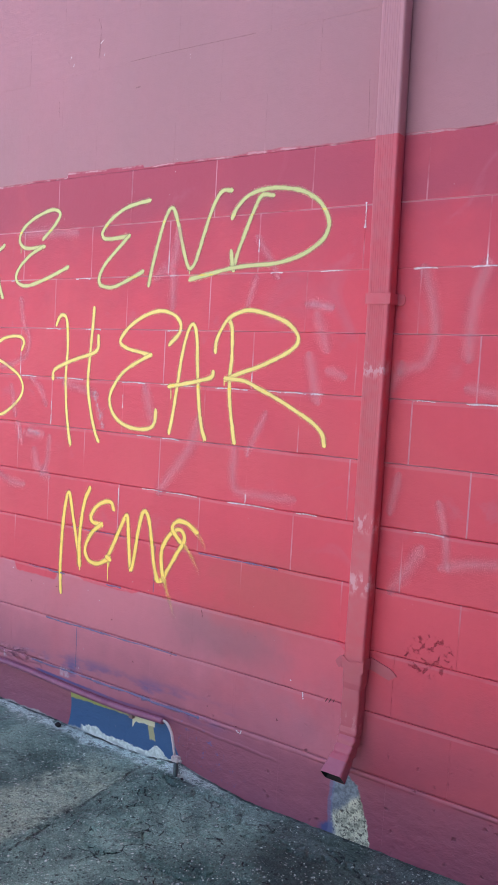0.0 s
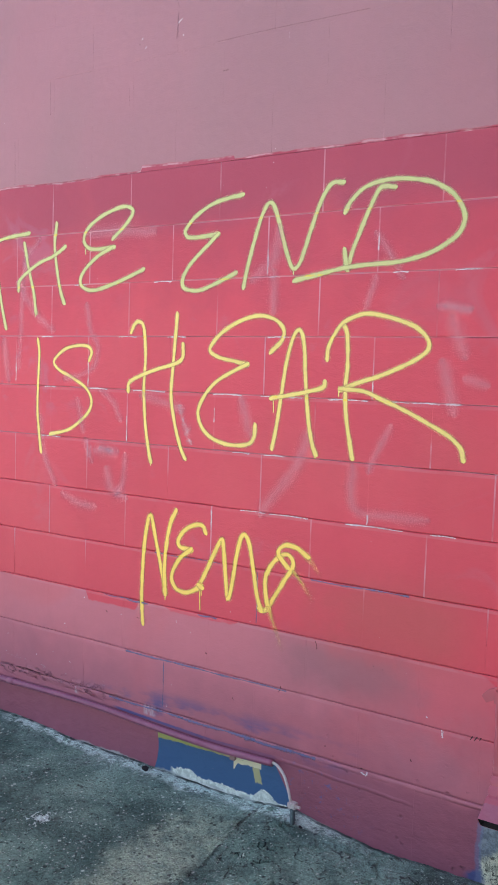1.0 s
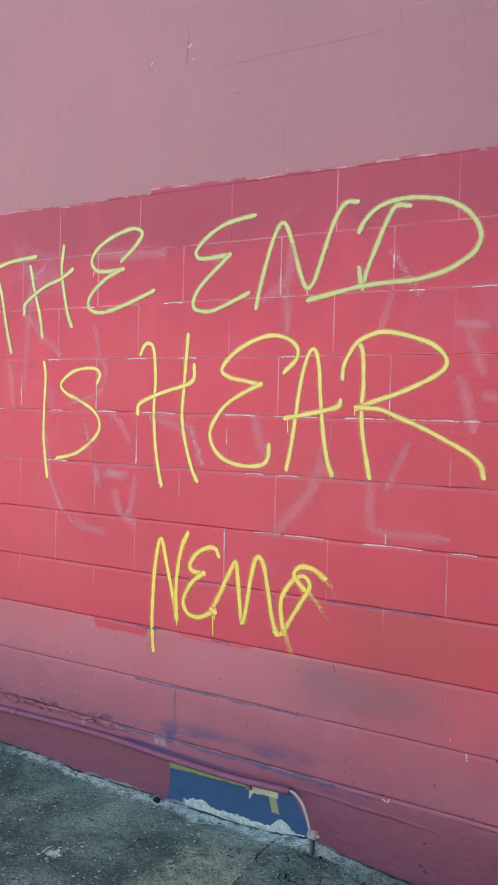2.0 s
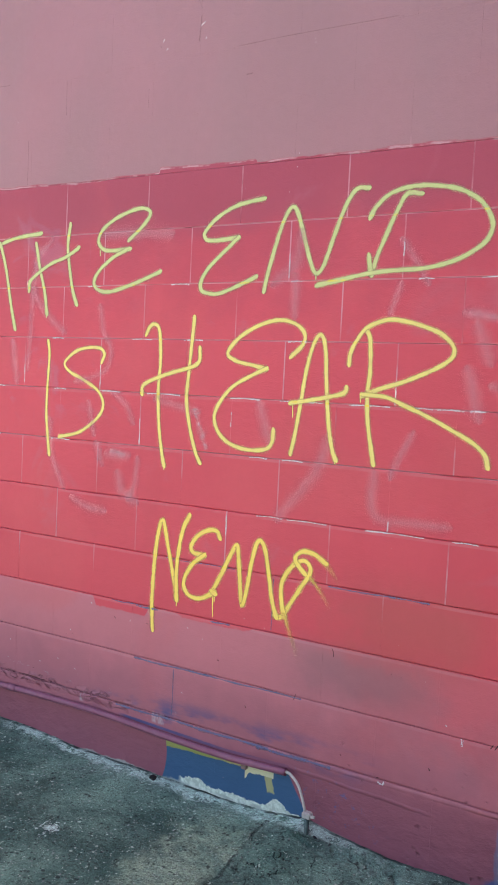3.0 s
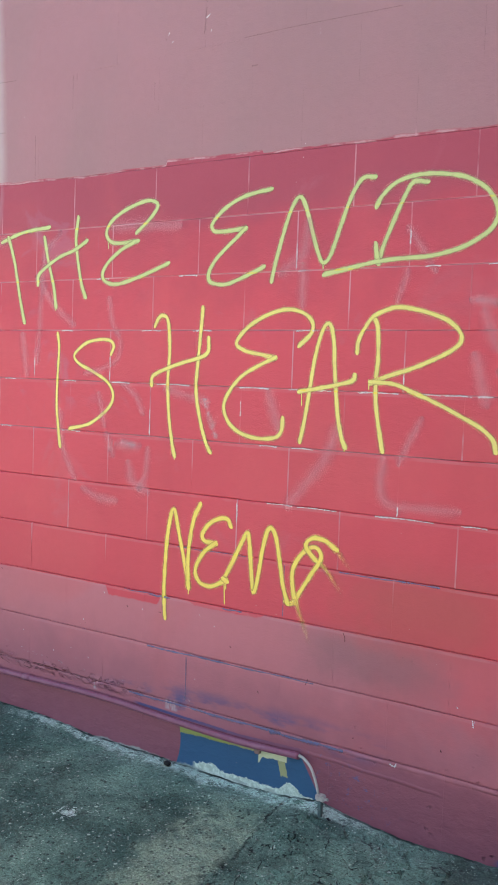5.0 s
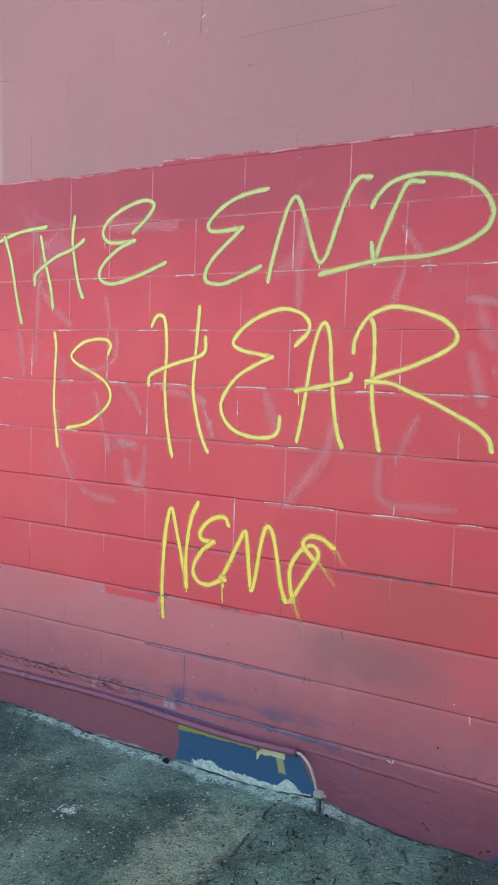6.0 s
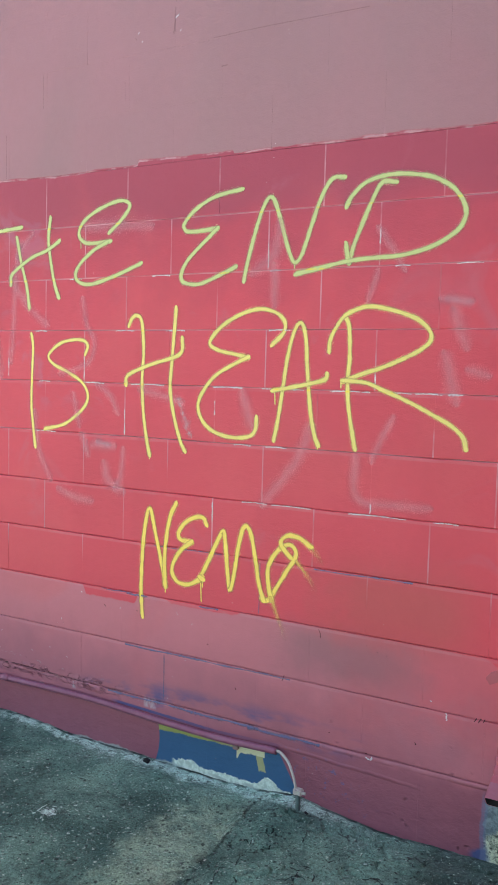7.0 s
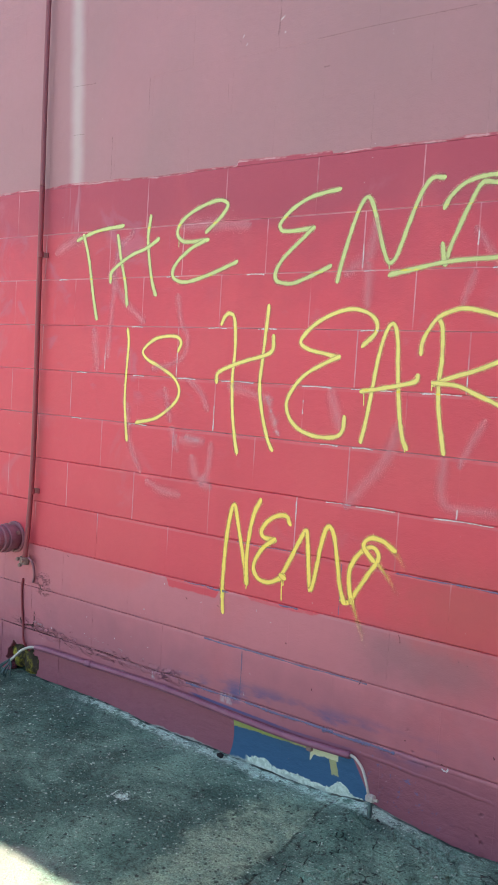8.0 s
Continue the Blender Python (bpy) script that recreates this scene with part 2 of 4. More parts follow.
    along = x * (1 / B) + up.op("MODULO", 2.0).abs() * 0.5
    head = (along.op("FRACT") - 0.5).abs()
    streak = m.noise(9, 4, 0.6, (1, 1, 0.35)).step(0.38, 0.60)
    rub_light = head.step(0.0090, 0.0030) * streak * z.between(0.75, 2.24, 0.06) * m.noise(2.7, 2).step(0.28, 0.46)
    c = m.mix(rub_light * 0.85, c, (0.66, 0.30, 0.37))
    streak = m.noise(7, 4, 0.6, (0.5, 1, 1)).step(0.34, 0.52)
    rub_light = bed.step(0.480, 0.494) * streak * z.between(1.1, 2.2, 0.05)
    c = m.mix(rub_light * 0.62, c, (0.68, 0.33, 0.39))
    # light caught by the blocks' upper edges, painted pale below each bed joint
    crest_light = ((z - TOP + 0.009 + wob * 0.004) * (1 / C)).op("FRACT")
    crest_light = (crest_light - 0.5).abs().step(0.470, 0.490) * z.between(0.16, 1.45, 0.08) * m.noise(5, 4, 0.6, (1, 1, 0.3)).step(0.32, 0.56)
    c = m.mix(crest_light * 0.22 * x.step(-0.8, -0.4), c, (0.66, 0.32, 0.37))
    # raised ridge above the foot course, its pale highlight mixed into the colour
    ridge = (z - TOP + 10 * C + 0.010 + wob * 0.006).abs().step(0.011, 0.003) * x.step(0.55, 0.8) * m.noise(6, 3, 0.6, (1, 1, 0.3)).step(0.3, 0.6)
    c = m.mix(ridge * 0.18, c, (0.60, 0.26, 0.32))
    seam = (z - 0.150 + (x - 0.79) * 0.035 + wob * 0.012).abs().step(0.009, 0.001) * x.between(0.72, 1.2, 0.06)
    if worn:
        thin = z.between(1.0, 2.2, 0.06) * 0.30
        c = m.mix(m.noise(7, 3).step(0.35, 0.6) * thin, c, (0.66, 0.30, 0.36))
        chip = m.noise(8.5, 4, 0.62, (1, 1, 1)).step(0.615, 0.655) * z.between(0.95, 2.2, 0.05)
        c = m.mix(chip * 0.8, c, (0.70, 0.66, 0.70))
        old = m.noise(3.0, 3).step(0.36, 0.5) * x.between(0.05, 0.85, 0.15) * z.between(0.1, 0.85, 0.02)
        c = m.mix(old * 0.8, c, (0.13, 0.17, 0.32))
        lime = m.noise(12, 4, 0.7).step(0.55, 0.62) * z.between(0.1, 0.3, 0.02) * x.between(-0.3, 0.75, 0.1)
        c = m.mix(lime * 0.8, c, (0.45, 0.48, 0.46))
    flecks = m.noise(42, 4, 0.7).step(0.58, 0.64) * x.between(0.70, 1.02, 0.10) * (z + (x - 0.7) * 0.25).between(0.04, 0.19, 0.04)
    c = m.mix(flecks * 0.7, c, (0.12, 0.14, 0.33))
    dent = (Ex(m.nt, m.cells(24.0)) + fine * 0.5).step(0.22, 0.05) * m.noise(5, 3).step(0.44, 0.54) * (z + wob * 0.1).step(0.42, 0.12) * x.step(0.7, 1.0)
    c = m.mix(dent * 0.22, c, (0.16, 0.035, 0.06))
    tone = 0.96 + m.random * 0.025 * (1 - upper) + (m.noise(26, 4, 0.65) - 0.5) * 0.09 + (m.noise(1.3, 2) - 0.5) * 0.20
    c = m.shade(c, tone)
    rugged = m.noise(16, 4, 0.6, (0.85, 1, 1.2)) * (z + wob * 0.2).step(0.28, 0.02)
    relief = ridge * 1.0 + seam * 0.7 + rugged * 2.3 - blister * 1.2 + flake * 0.9 - rift * 0.4 + m.noise(38, 4, 0.6) * 0.5 + m.noise(210, 2, 0.6) * 0.16 - dent * 1.3 - pit * 0.6 - peel * 0.4 + upper * 0.15
    rough = 0.46 + m.noise(6, 3) * 0.18 + patch * 0.2
    return m.finish(c, rough, relief, 0.0040, spec=0.42)


def flat_paint(name, colour, other, rough=0.5, grain=45, depth=0.0012, amount=0.5, spec=0.45):
    """Brushed paint on a thing, uneven at two scales."""
    m = Mat(name)
    c = m.mix(m.noise(grain, 4, 0.65).step(0.35, 0.7) * amount + m.noise(4, 3).step(0.4, 0.7) * 0.3, colour, other)
    return m.finish(c, rough, m.noise(grain * 2, 3, 0.6), depth, spec=spec)


def spray_paint(name, colour, thin, lo, hi, most, grain, rough=0.5, blot=26, fade=0.0, fringe=0.0):
    """Sprayed paint that thins out towards the stroke's sides; the strokes' UV runs along and across."""
    m = Mat(name)
    uv = m.nt.nodes.new("ShaderNodeUVMap")
    sep = m.nt.nodes.new("ShaderNodeSeparateXYZ")
    m.nt.links.new(uv.outputs[0], sep.inputs[0])
    across = 1 - (Ex(m.nt, sep.outputs[1]) * 2 - 1).abs()
    speck = m.noise(330, 2, 0.6) - 0.5
    patchy = m.noise(blot, 3, 0.6) - 0.5
    alpha = (across + speck * grain + patchy * grain * 0.5).step(lo, hi) * most
    if fringe:
        edge = across + speck * 0.55 + patchy * 0.35
        alpha = ((across + speck * grain * 0.8 + patchy * 0.30).step(0.32, 0.78) * most).max(edge.step(0.0, 0.80) * fringe)
    if fade:
        alpha = alpha * (1 - Ex(m.nt, sep.outputs[0])).op("POWER", fade)
    c = m.mix((across + patchy * 0.5).step(0.15, 0.75), thin, colour)
    if fringe:
        c = m.mix(m.noise(45, 4, 0.7).step(0.45, 0.7) * 0.35, c, thin)
        bed = (((m.z - TOP + 0.002) * (1 / C)).op("FRACT") - 0.5).abs()
        c = m.mix(bed.step(0.480, 0.490) * m.noise(30, 3).step(0.4, 0.6) * 0.8, c, (0.95, 0.74, 0.06))
    return m.finish(c, rough, speck, 0.0005, alpha=alpha, spec=0.35)


MAT_WALL = wall_paint("block wall paint", 0)
MAT_JOINT = wall_paint("joint paint", 1)


def ground_material():
    m = Mat("old concrete paving")
    x, y = m.x, m.y
    wob = m.noise(7, 4, 0.6) - 0.5
    base = m.mix(m.noise(2.6, 5, 0.62, None, 0.5).step(0.35, 0.68), (0.070, 0.155, 0.128), (0.265, 0.460, 0.360))
    slab = (x + wob * 0.26).between(0.43, 0.72, 0.04) * (y + wob * 0.4).step(-0.02, -0.26) * x.step(0.70, 0.66)
    base = m.mix(slab * (0.22 + m.noise(13, 6, 0.78).step(0.36, 0.60) * 0.75), base, (0.400, 0.565, 0.405))
    dark = m.noise(8, 7, 0.8).step(0.50, 0.66)
    base = m.mix(dark * 0.45, base, (0.040, 0.056, 0.050))
    blot = m.noise(24, 3, 0.55).step(0.60, 0.67) * m.noise(5, 2).step(0.45, 0.6)
    base = m.mix(blot * 0.45, base, (0.022, 0.030, 0.030))
    damp = (((x - 1.62) * 1.6) * ((x - 1.62) * 1.6) + ((y + 0.12) * 1.7) * ((y + 0.12) * 1.7)).op("SQRT") + wob * 0.5
    base = m.mix(damp.step(0.75, 0.45) * 0.72, base, (0.040, 0.058, 0.052))
    # darker patch at the left, close to the wall
    left_dark = (((x + 1.02) * 1.5) * ((x + 1.02) * 1.5) + ((y + 0.16) * 2.6) * ((y + 0.16) * 2.6)).op("SQRT") + wob * 0.7
    base = m.mix(left_dark.step(0.75, 0.25) * 0.65, base, (0.030, 0.052, 0.046))
    # aggregate: pale and dark grains of two sizes
    tips = x * 0
    for size, share, fade in ((190.0, 0.80, 0.6), (105.0, 0.84, 0.8), (62.0, 0.90, 0.75)):
        split = m.nt.nodes.new("ShaderNodeSeparateColor")
        m.nt.links.new(m.cells(size, out="Color"), split.inputs[0])
        pick, depth = Ex(m.nt, split.outputs[0]), Ex(m.nt, split.outputs[1])
        body = (Ex(m.nt, m.cells(size)) + depth * 0.25 + (m.noise(size * 1.6, 2) - 0.5) * 0.5).step(0.46, 0.30)
        grain = pick.step(share, share + 0.03) * body * m.noise(6, 4, 0.6).step(0.30, 0.55)
        base = m.mix(grain * fade, base, (0.70, 0.86, 0.76))
        base = m.mix(pick.step(0.22, 0.18) * body * 0.75, base, (0.025, 0.032, 0.032))
        tips = tips + grain
    big = Ex(m.nt, m.cells(31.0)).step(0.17, 0.12) * m.noise(3.7, 2).step(0.50, 0.58)
    base = m.mix(big * 0.6, base, (0.36, 0.42, 0.39))
    # dark hairline cracks beyond the slab joint
    n = m.nt.nodes.new("ShaderNodeTexVoronoi")
    n.feature = "DISTANCE_TO_EDGE"
    n.inputs["Scale"].default_value = 11.0
    warp = m.nt.nodes.new("ShaderNodeTexNoise")
    warp.inputs["Scale"].default_value, warp.inputs["Detail"].default_value = 16.0, 4.0
    m.nt.links.new(m.pos, warp.inputs["Vector"])
    blend = m.nt.nodes.new("ShaderNodeVectorMath")
    blend.operation = "MULTIPLY_ADD"
    m.nt.links.new(warp.outputs["Color"], blend.inputs[0])
    blend.inputs[1].default_value = (0.045, 0.045, 0.045)
    m.nt.links.new(m.pos, blend.inputs[2])
    m.nt.links.new(blend.outputs[0], n.inputs["Vector"])
    hair = Ex(m.nt, n.outputs["Distance"]).step(0.022, 0.007) * m.noise(12, 3, 0.5).step(0.52, 0.58) * (x + wob * 0.1).step(0.66, 0.76)
    base = m.mix(hair * 0.9, base, (0.012, 0.016, 0.016))
    joint = (x - 0.672 - (y + 0.2).min(0.0).abs() * 0.10 + (m.noise(11, 5, 0.72, (0.6, 1, 1)) - 0.5) * 0.075).abs()
    joint = joint.step(0.0085, 0.0015) * m.noise(23, 4, 0.7).step(0.40, 0.60) * 0.8
    base = m.mix(joint * 0.9, base, (0.014, 0.018, 0.018))
    # pale lime along the foot of the wall
    reach = m.noise(4.5, 4, 0.65, (1, 0.5, 1)) * 0.17 - 0.026
    lime = (y + reach).step(-0.016, 0.012) * m.noise(24, 8, 0.85).step(0.44, 0.50)
    base = m.mix(lime * 0.95 * x.step(-0.75, -0.45) * (x + wob * 0.4).step(1.15, 0.85), base, (0.74, 0.95, 0.86))
    gap = (y + 0.010 + (m.noise(20, 4, 0.7) - 0.5) * 0.022).step(-0.006, 0.001)
    base = m.mix(gap * (0.35 + m.noise(15, 3).step(0.38, 0.58) * 0.6), base, (0.02, 0.024, 0.024))
    near = (y + 0.16 + wob * 0.14).step(-0.06, 0.08) * m.noise(6, 4).step(0.35, 0.65)
    base = m.mix(near * 0.25, base, (0.38, 0.48, 0.44))
    splat = ((x - 0.09) * (x - 0.09) * 0.8 + (y + 0.52) * (y + 0.52)).op("SQRT") + wob * 0.07 + (m.noise(50, 4, 0.7) - 0.5) * 0.16
    base = m.mix((splat + (m.noise(130, 4, 0.75) - 0.5) * 0.10).step(0.030, 0.024) * 0.9, base, (0.66, 0.86, 0.78))
    base = m.shade(base, (1 + (m.noise(75, 5, 0.8) - 0.5) * 2.3 + (m.noise(230, 2, 0.6) - 0.5) * 1.9).max(0.22))
    # paler beyond the wall's shadow: sunlit brightness and bounce put into the colour
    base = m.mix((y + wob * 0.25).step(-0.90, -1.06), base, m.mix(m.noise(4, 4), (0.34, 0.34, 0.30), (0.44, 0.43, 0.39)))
    relief = tips * 0.5 + m.noise(60, 5, 0.75) * 1.2 + m.noise(14, 4) * 0.9 + big * 0.4 - hair * 1.2 - joint * 1.4 - blot * 0.5
    return m.finish(base, 0.85, relief, 0.015, spec=0.3)


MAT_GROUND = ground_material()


def grit_material():
    """Broken stone, each grain of its own tone."""
    m = Mat("concrete aggregate")
    geo = m.nt.nodes.new("ShaderNodeNewGeometry")
    tone = Ex(m.nt, geo.outputs["Random Per Island"])
    c = m.mix(tone.step(0.12, 0.9), (0.16, 0.22, 0.18), (0.62, 0.76, 0.66))
    c = m.mix(tone.step(0.16, 0.14), c, (0.035, 0.042, 0.040))
    return m.finish(m.shade(c, 0.8 + m.noise(300, 3) * 0.4), 0.75, m.noise(400, 2), 0.0008, spec=0.3)


MAT_GRIT = grit_material()


def spout_paint():
    m = Mat("downspout red paint")
    c = m.mix(m.noise(20, 4, 0.65).step(0.35, 0.7) * 0.35 + m.noise(4, 3).step(0.4, 0.7) * 0.3, (0.58, 0.075, 0.11), (0.50, 0.14, 0.175))
    c = m.mix(m.z.step(0.62, 0.55) * 0.6, c, (0.40, 0.10, 0.135))
    bands = m.z.between(1.49, 1.53, 0.02) + m.z.between(1.00, 1.05, 0.02) + m.z.between(0.80, 0.86, 0.02) + m.z.between(0.36, 0.40, 0.02) * 0.4
    scuff = bands * m.noise(50, 4, 0.65, (1, 1, 0.5)).step(0.50, 0.58)
    c = m.mix(scuff * 0.6, c, (0.68, 0.42, 0.47))
    return m.finish(c, 0.40, m.noise(40, 3, 0.6), 0.0012, spec=0.5)


MAT_SPOUT = spout_paint()
MAT_SPOUT_PINK = flat_paint("downspout pink paint", (0.47, 0.222, 0.255), (0.44, 0.20, 0.235), 0.45, 20, 0.001, 0.35)
MAT_EAST = flat_paint("grey render", (0.16, 0.155, 0.15), (0.12, 0.115, 0.11), 0.8, 30)
MAT_OUTLET = flat_paint("outlet mauve paint", (0.38, 0.105, 0.155), (0.42, 0.15, 0.20), 0.45, 25)
MAT_DARK = flat_paint("dark inside", (0.012, 0.010, 0.012), (0.02, 0.018, 0.02), 0.9)
# pipe paints darkened, the shade on the pipe's dark side put into colour
MAT_PIPE = flat_paint("pipe red paint", (0.31, 0.050, 0.072), (0.24, 0.05, 0.068), 0.45, 30)
MAT_PIPE_PINK = flat_paint("pipe pink paint", (0.27, 0.075, 0.10), (0.22, 0.07, 0.09), 0.5, 30)
MAT_CONDUIT = flat_paint("conduit mauve paint", (0.27, 0.080, 0.145), (0.34, 0.13, 0.20), 0.4, 25)
MAT_CABLE = flat_paint("off-white cable", (0.62, 0.62, 0.56), (0.42, 0.30, 0.32), 0.5, 60)
MAT_STEEL = flat_paint("weathered steel", (0.05, 0.085, 0.085), (0.12, 0.17, 0.165), 0.5, 80)
MAT_BRASS = flat_paint("painted brass", (0.34, 0.20, 0.19), (0.20, 0.13, 0.12), 0.45, 60)
MAT_WIRE = flat_paint("dark green wire", (0.03, 0.07, 0.075), (0.06, 0.10, 0.10), 0.5, 60)
MAT_VALVE = flat_paint("mauve enamel", (0.33, 0.125, 0.17), (0.28, 0.12, 0.16), 0.42, 30)


def foam_material():
    m = Mat("stained yellow filler")
    n = m.noise(20, 5, 0.7)
    c = m.mix(n.step(0.46, 0.66), (0.045, 0.030, 0.018), (0.40, 0.33, 0.04))
    c = m.mix(m.noise(55, 4, 0.7).step(0.5, 0.66) * 0.7, c, (0.03, 0.022, 0.016))
    return m.finish(c, 0.8, m.noise(60, 4), 0.006)


MAT_FOAM = foam_material()
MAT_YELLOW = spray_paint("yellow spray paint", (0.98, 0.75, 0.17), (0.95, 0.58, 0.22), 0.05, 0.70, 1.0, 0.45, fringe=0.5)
# higher words get paler and greener yellow: sky sheen put into the paint
MAT_LEMON = spray_paint("lemon spray paint", (0.88, 0.76, 0.24), (0.82, 0.54, 0.27), 0.05, 0.72, 0.97, 0.50, fringe=0.5)
MAT_PALE = spray_paint("pale yellow spray paint with sky sheen", (0.62, 0.68, 0.30), (0.62, 0.46, 0.30), 0.05, 0.70, 0.95, 0.45, fringe=0.5)
MAT_FADED = spray_paint("thin yellow spray paint", (0.97, 0.70, 0.20), (0.95, 0.56, 0.22), 0.0, 1.3, 0.8, 1.1, 0.5, 26, 1.3)
MAT_GHOST = spray_paint("rubbed-out pale paint", (0.82, 0.38, 0.46), (0.76, 0.30, 0.38), 0.0, 1.25, 0.35, 0.90, 0.5, 11)
MAT_OLDBLUE = spray_paint("older blue paint", (0.19, 0.20, 0.38), (0.28, 0.20, 0.32), 0.15, 0.9, 0.72, 1.8, 0.6, 30)
MAT_CHIP = spray_paint("bare white filler", (0.78, 0.70, 0.75), (0.64, 0.42, 0.50), 0.38, 0.70, 0.92, 3.2, 0.6, 48)
MAT_SCRATCH = spray_paint("scratch in pink paint", (0.26, 0.14, 0.17), (0.32, 0.17, 0.20), 0.2, 1.0, 0.26, 1.9, 0.6, 60)
MAT_SCUFF = spray_paint("chalky scuff", (0.78, 0.50, 0.56), (0.74, 0.40, 0.46), 0.55, 1.5, 0.8, 3.0, 0.7, 40)
MAT_CRACK = spray_paint("crack shadow line", (0.10, 0.03, 0.04), (0.15, 0.04, 0.055), 0.25, 0.7, 0.85, 1.6, 0.6, 60)


# ---- mesh helpers ----
def mesh_object(name, bm, materials, parent=None, label="", smooth=False):
    me = bpy.data.meshes.new(name)
    bmesh.ops.recalc_face_normals(bm, faces=bm.faces)
    bm.to_mesh(me)
    bm.free()
    for mat in materials if isinstance(materials, (list, tuple)) else (materials,):
        me.materials.append(mat)
    if smooth:
        me.polygons.foreach_set("use_smooth", [True] * len(me.polygons))
    ob = new(name, me)
    ob.parent = parent
    return tagged(ob, label)


def part(name, bm, material, parent, label="", smooth=False):
    """One mesh under a thing or a part."""
    return mesh_object(name, bm, material, parent, label, smooth)


def thing(name, label, category, at=(0, 0, 0), group=""):
    ob = new(name)
    ob.location = at
    ob.empty_display_size = 0.05
    return tagged(ob, label, category, group)


def spline(points, step=0.006):
    """Points along a smooth line through the given ones."""
    p = [Vector(q) for q in points]
    if len(p) == 2:
        n = max(2, int((p[1] - p[0]).length / step))
        return [p[0].lerp(p[1], i / n) for i in range(n + 1)]
    ext = [2 * p[0] - p[1], *p, 2 * p[-1] - p[-2]]
    out = []
    for a, b, c, d in zip(ext, ext[1:], ext[2:], ext[3:]):
        n = max(2, int((c - b).length / step))
        for i in range(n):
            t = i / n
            out.append(0.5 * (2 * b + (c - a) * t + (2 * a - 5 * b + 4 * c - d) * t * t + (3 * b - a - 3 * c + d) * t ** 3))
    return out + [p[-1]]


def ribbon(bm, points, width, lift, slot=0, ends=1.0, wobble=0.12, blob=0.0):
    """A flat stroke of paint on the wall's face along (x, z) points, with round ends."""
    uv = bm.loops.layers.uv.verify()
    line = spline([(x, z, 0) for x, z in points])
    way0, way1 = (line[1] - line[0]).normalized(), (line[-1] - line[-2]).normalized()
    r = width / 2
    rows = [(line[0] - way0 * r * c * ends, math.sqrt(max(0.0, 1 - c * c))) for c in (0.98, 0.8, 0.5)]
    rows += [(q, 1.0) for q in line]
    rows += [(line[-1] + way1 * r * c * ends, math.sqrt(max(0.0, 1 - c * c))) for c in (0.5, 0.8, 0.98)]
    seed = 10 * points[0][0] + 7 * points[0][1]
    last = None
    for i, (q, w) in enumerate(rows):
        ahead = (rows[min(i + 1, len(rows) - 1)][0] - rows[max(i - 1, 0)][0]).normalized()
        side = Vector((-ahead.y, ahead.x, 0))
        h = r * w * (1 + wobble * noise.noise(Vector((q.x * 25, q.y * 25, seed))))
        h *= 1 + blob * math.exp(-(len(rows) - 1 - i) / 5) + 0.5 * blob * math.exp(-i / 5)
        y = -lift - 0.0002 * i / len(rows)
        a = bm.verts.new((q.x + side.x * h, y, q.y + side.y * h))
        b = bm.verts.new((q.x - side.x * h, y, q.y - side.y * h))
        if last:
            f = bm.faces.new((last[0], last[1], b, a))
            f.material_index = slot
            for loop, v in zip(f.loops, (1.0, 0.0, 0.0, 1.0)):
                loop[uv].uv = (i / len(rows), v)
        last = (a, b)


def tube(bm, points, radius, sides=12, cap=True, smooth_line=True):
    """A round bar along points; radius is a number or one for each point of a straight-pieced line."""
    line = spline(points, 0.012) if smooth_line else [Vector(p) for p in points]
    radii = radius if isinstance(radius, (list, tuple)) else [radius] * len(line)
    rings, up = [], Vector((0.31, 0.85, 0.43))
    for i, q in enumerate(line):
        ahead = (line[min(i + 1, len(line) - 1)] - line[max(i - 1, 0)]).normalized()
        u = (up - ahead * up.dot(ahead)).normalized()
        v = ahead.cross(u)
        rings.append([bm.verts.new(q + (u * math.cos(a) + v * math.sin(a)) * radii[i]) for a in (2 * math.pi * k / sides for k in range(sides))])
    for a, b in zip(rings, rings[1:]):
        for k in range(sides):
            bm.faces.new((a[k], a[(k + 1) % sides], b[(k + 1) % sides], b[k]))
    if cap:
        bm.faces.new(rings[0])
        bm.faces.new(rings[-1])


def box(bm, x0, x1, y0, y1, z0, z1, bevel=0.0):
    made = bmesh.ops.create_cube(bm, size=1.0, matrix=Matrix.LocRotScale(((x0 + x1) / 2, (y0 + y1) / 2, (z0 + z1) / 2), None, (x1 - x0, y1 - y0, z1 - z0)))
    if bevel:
        edges = {e for v in made["verts"] for e in v.link_edges}
        bmesh.ops.bevel(bm, geom=list(edges), offset=bevel, segments=2, affect="EDGES")


# ---- ground: one sheet to the horizon ----
CRACKS = [
    [(0.672, 0.0), (0.670, -0.11), (0.668, -0.325), (0.712, -0.61), (0.777, -0.85), (0.80, -1.2)],
]
rng = random.Random(5)
for _ in range(46):
    cx, cy, ca = rng.uniform(0.74, 1.75), rng.uniform(-0.62, -0.06), rng.uniform(-0.5, 0.9)
    length = rng.uniform(0.03, 0.10)
    CRACKS.append([(cx, cy), (cx + length * math.cos(ca), cy + length * math.sin(ca) * 0.6), (cx + 1.5 * length * math.cos(ca + 0.5), cy + 1.5 * length * math.sin(ca + 0.5) * 0.6)])


FOOT_X = [-3.0, -1.2, -0.98, -0.75, -0.53, -0.24, 0.0, 0.2, 0.44, 0.62, 0.78, 0.9, 1.1, 1.4, 1.75, 2.0]
FOOT_Z = [-0.03, -0.030, -0.012, -0.009, -0.008, -0.028, -0.029, -0.030, -0.037, -0.030, -0.006, -0.028, -0.050, -0.043, -0.040, -0.030]


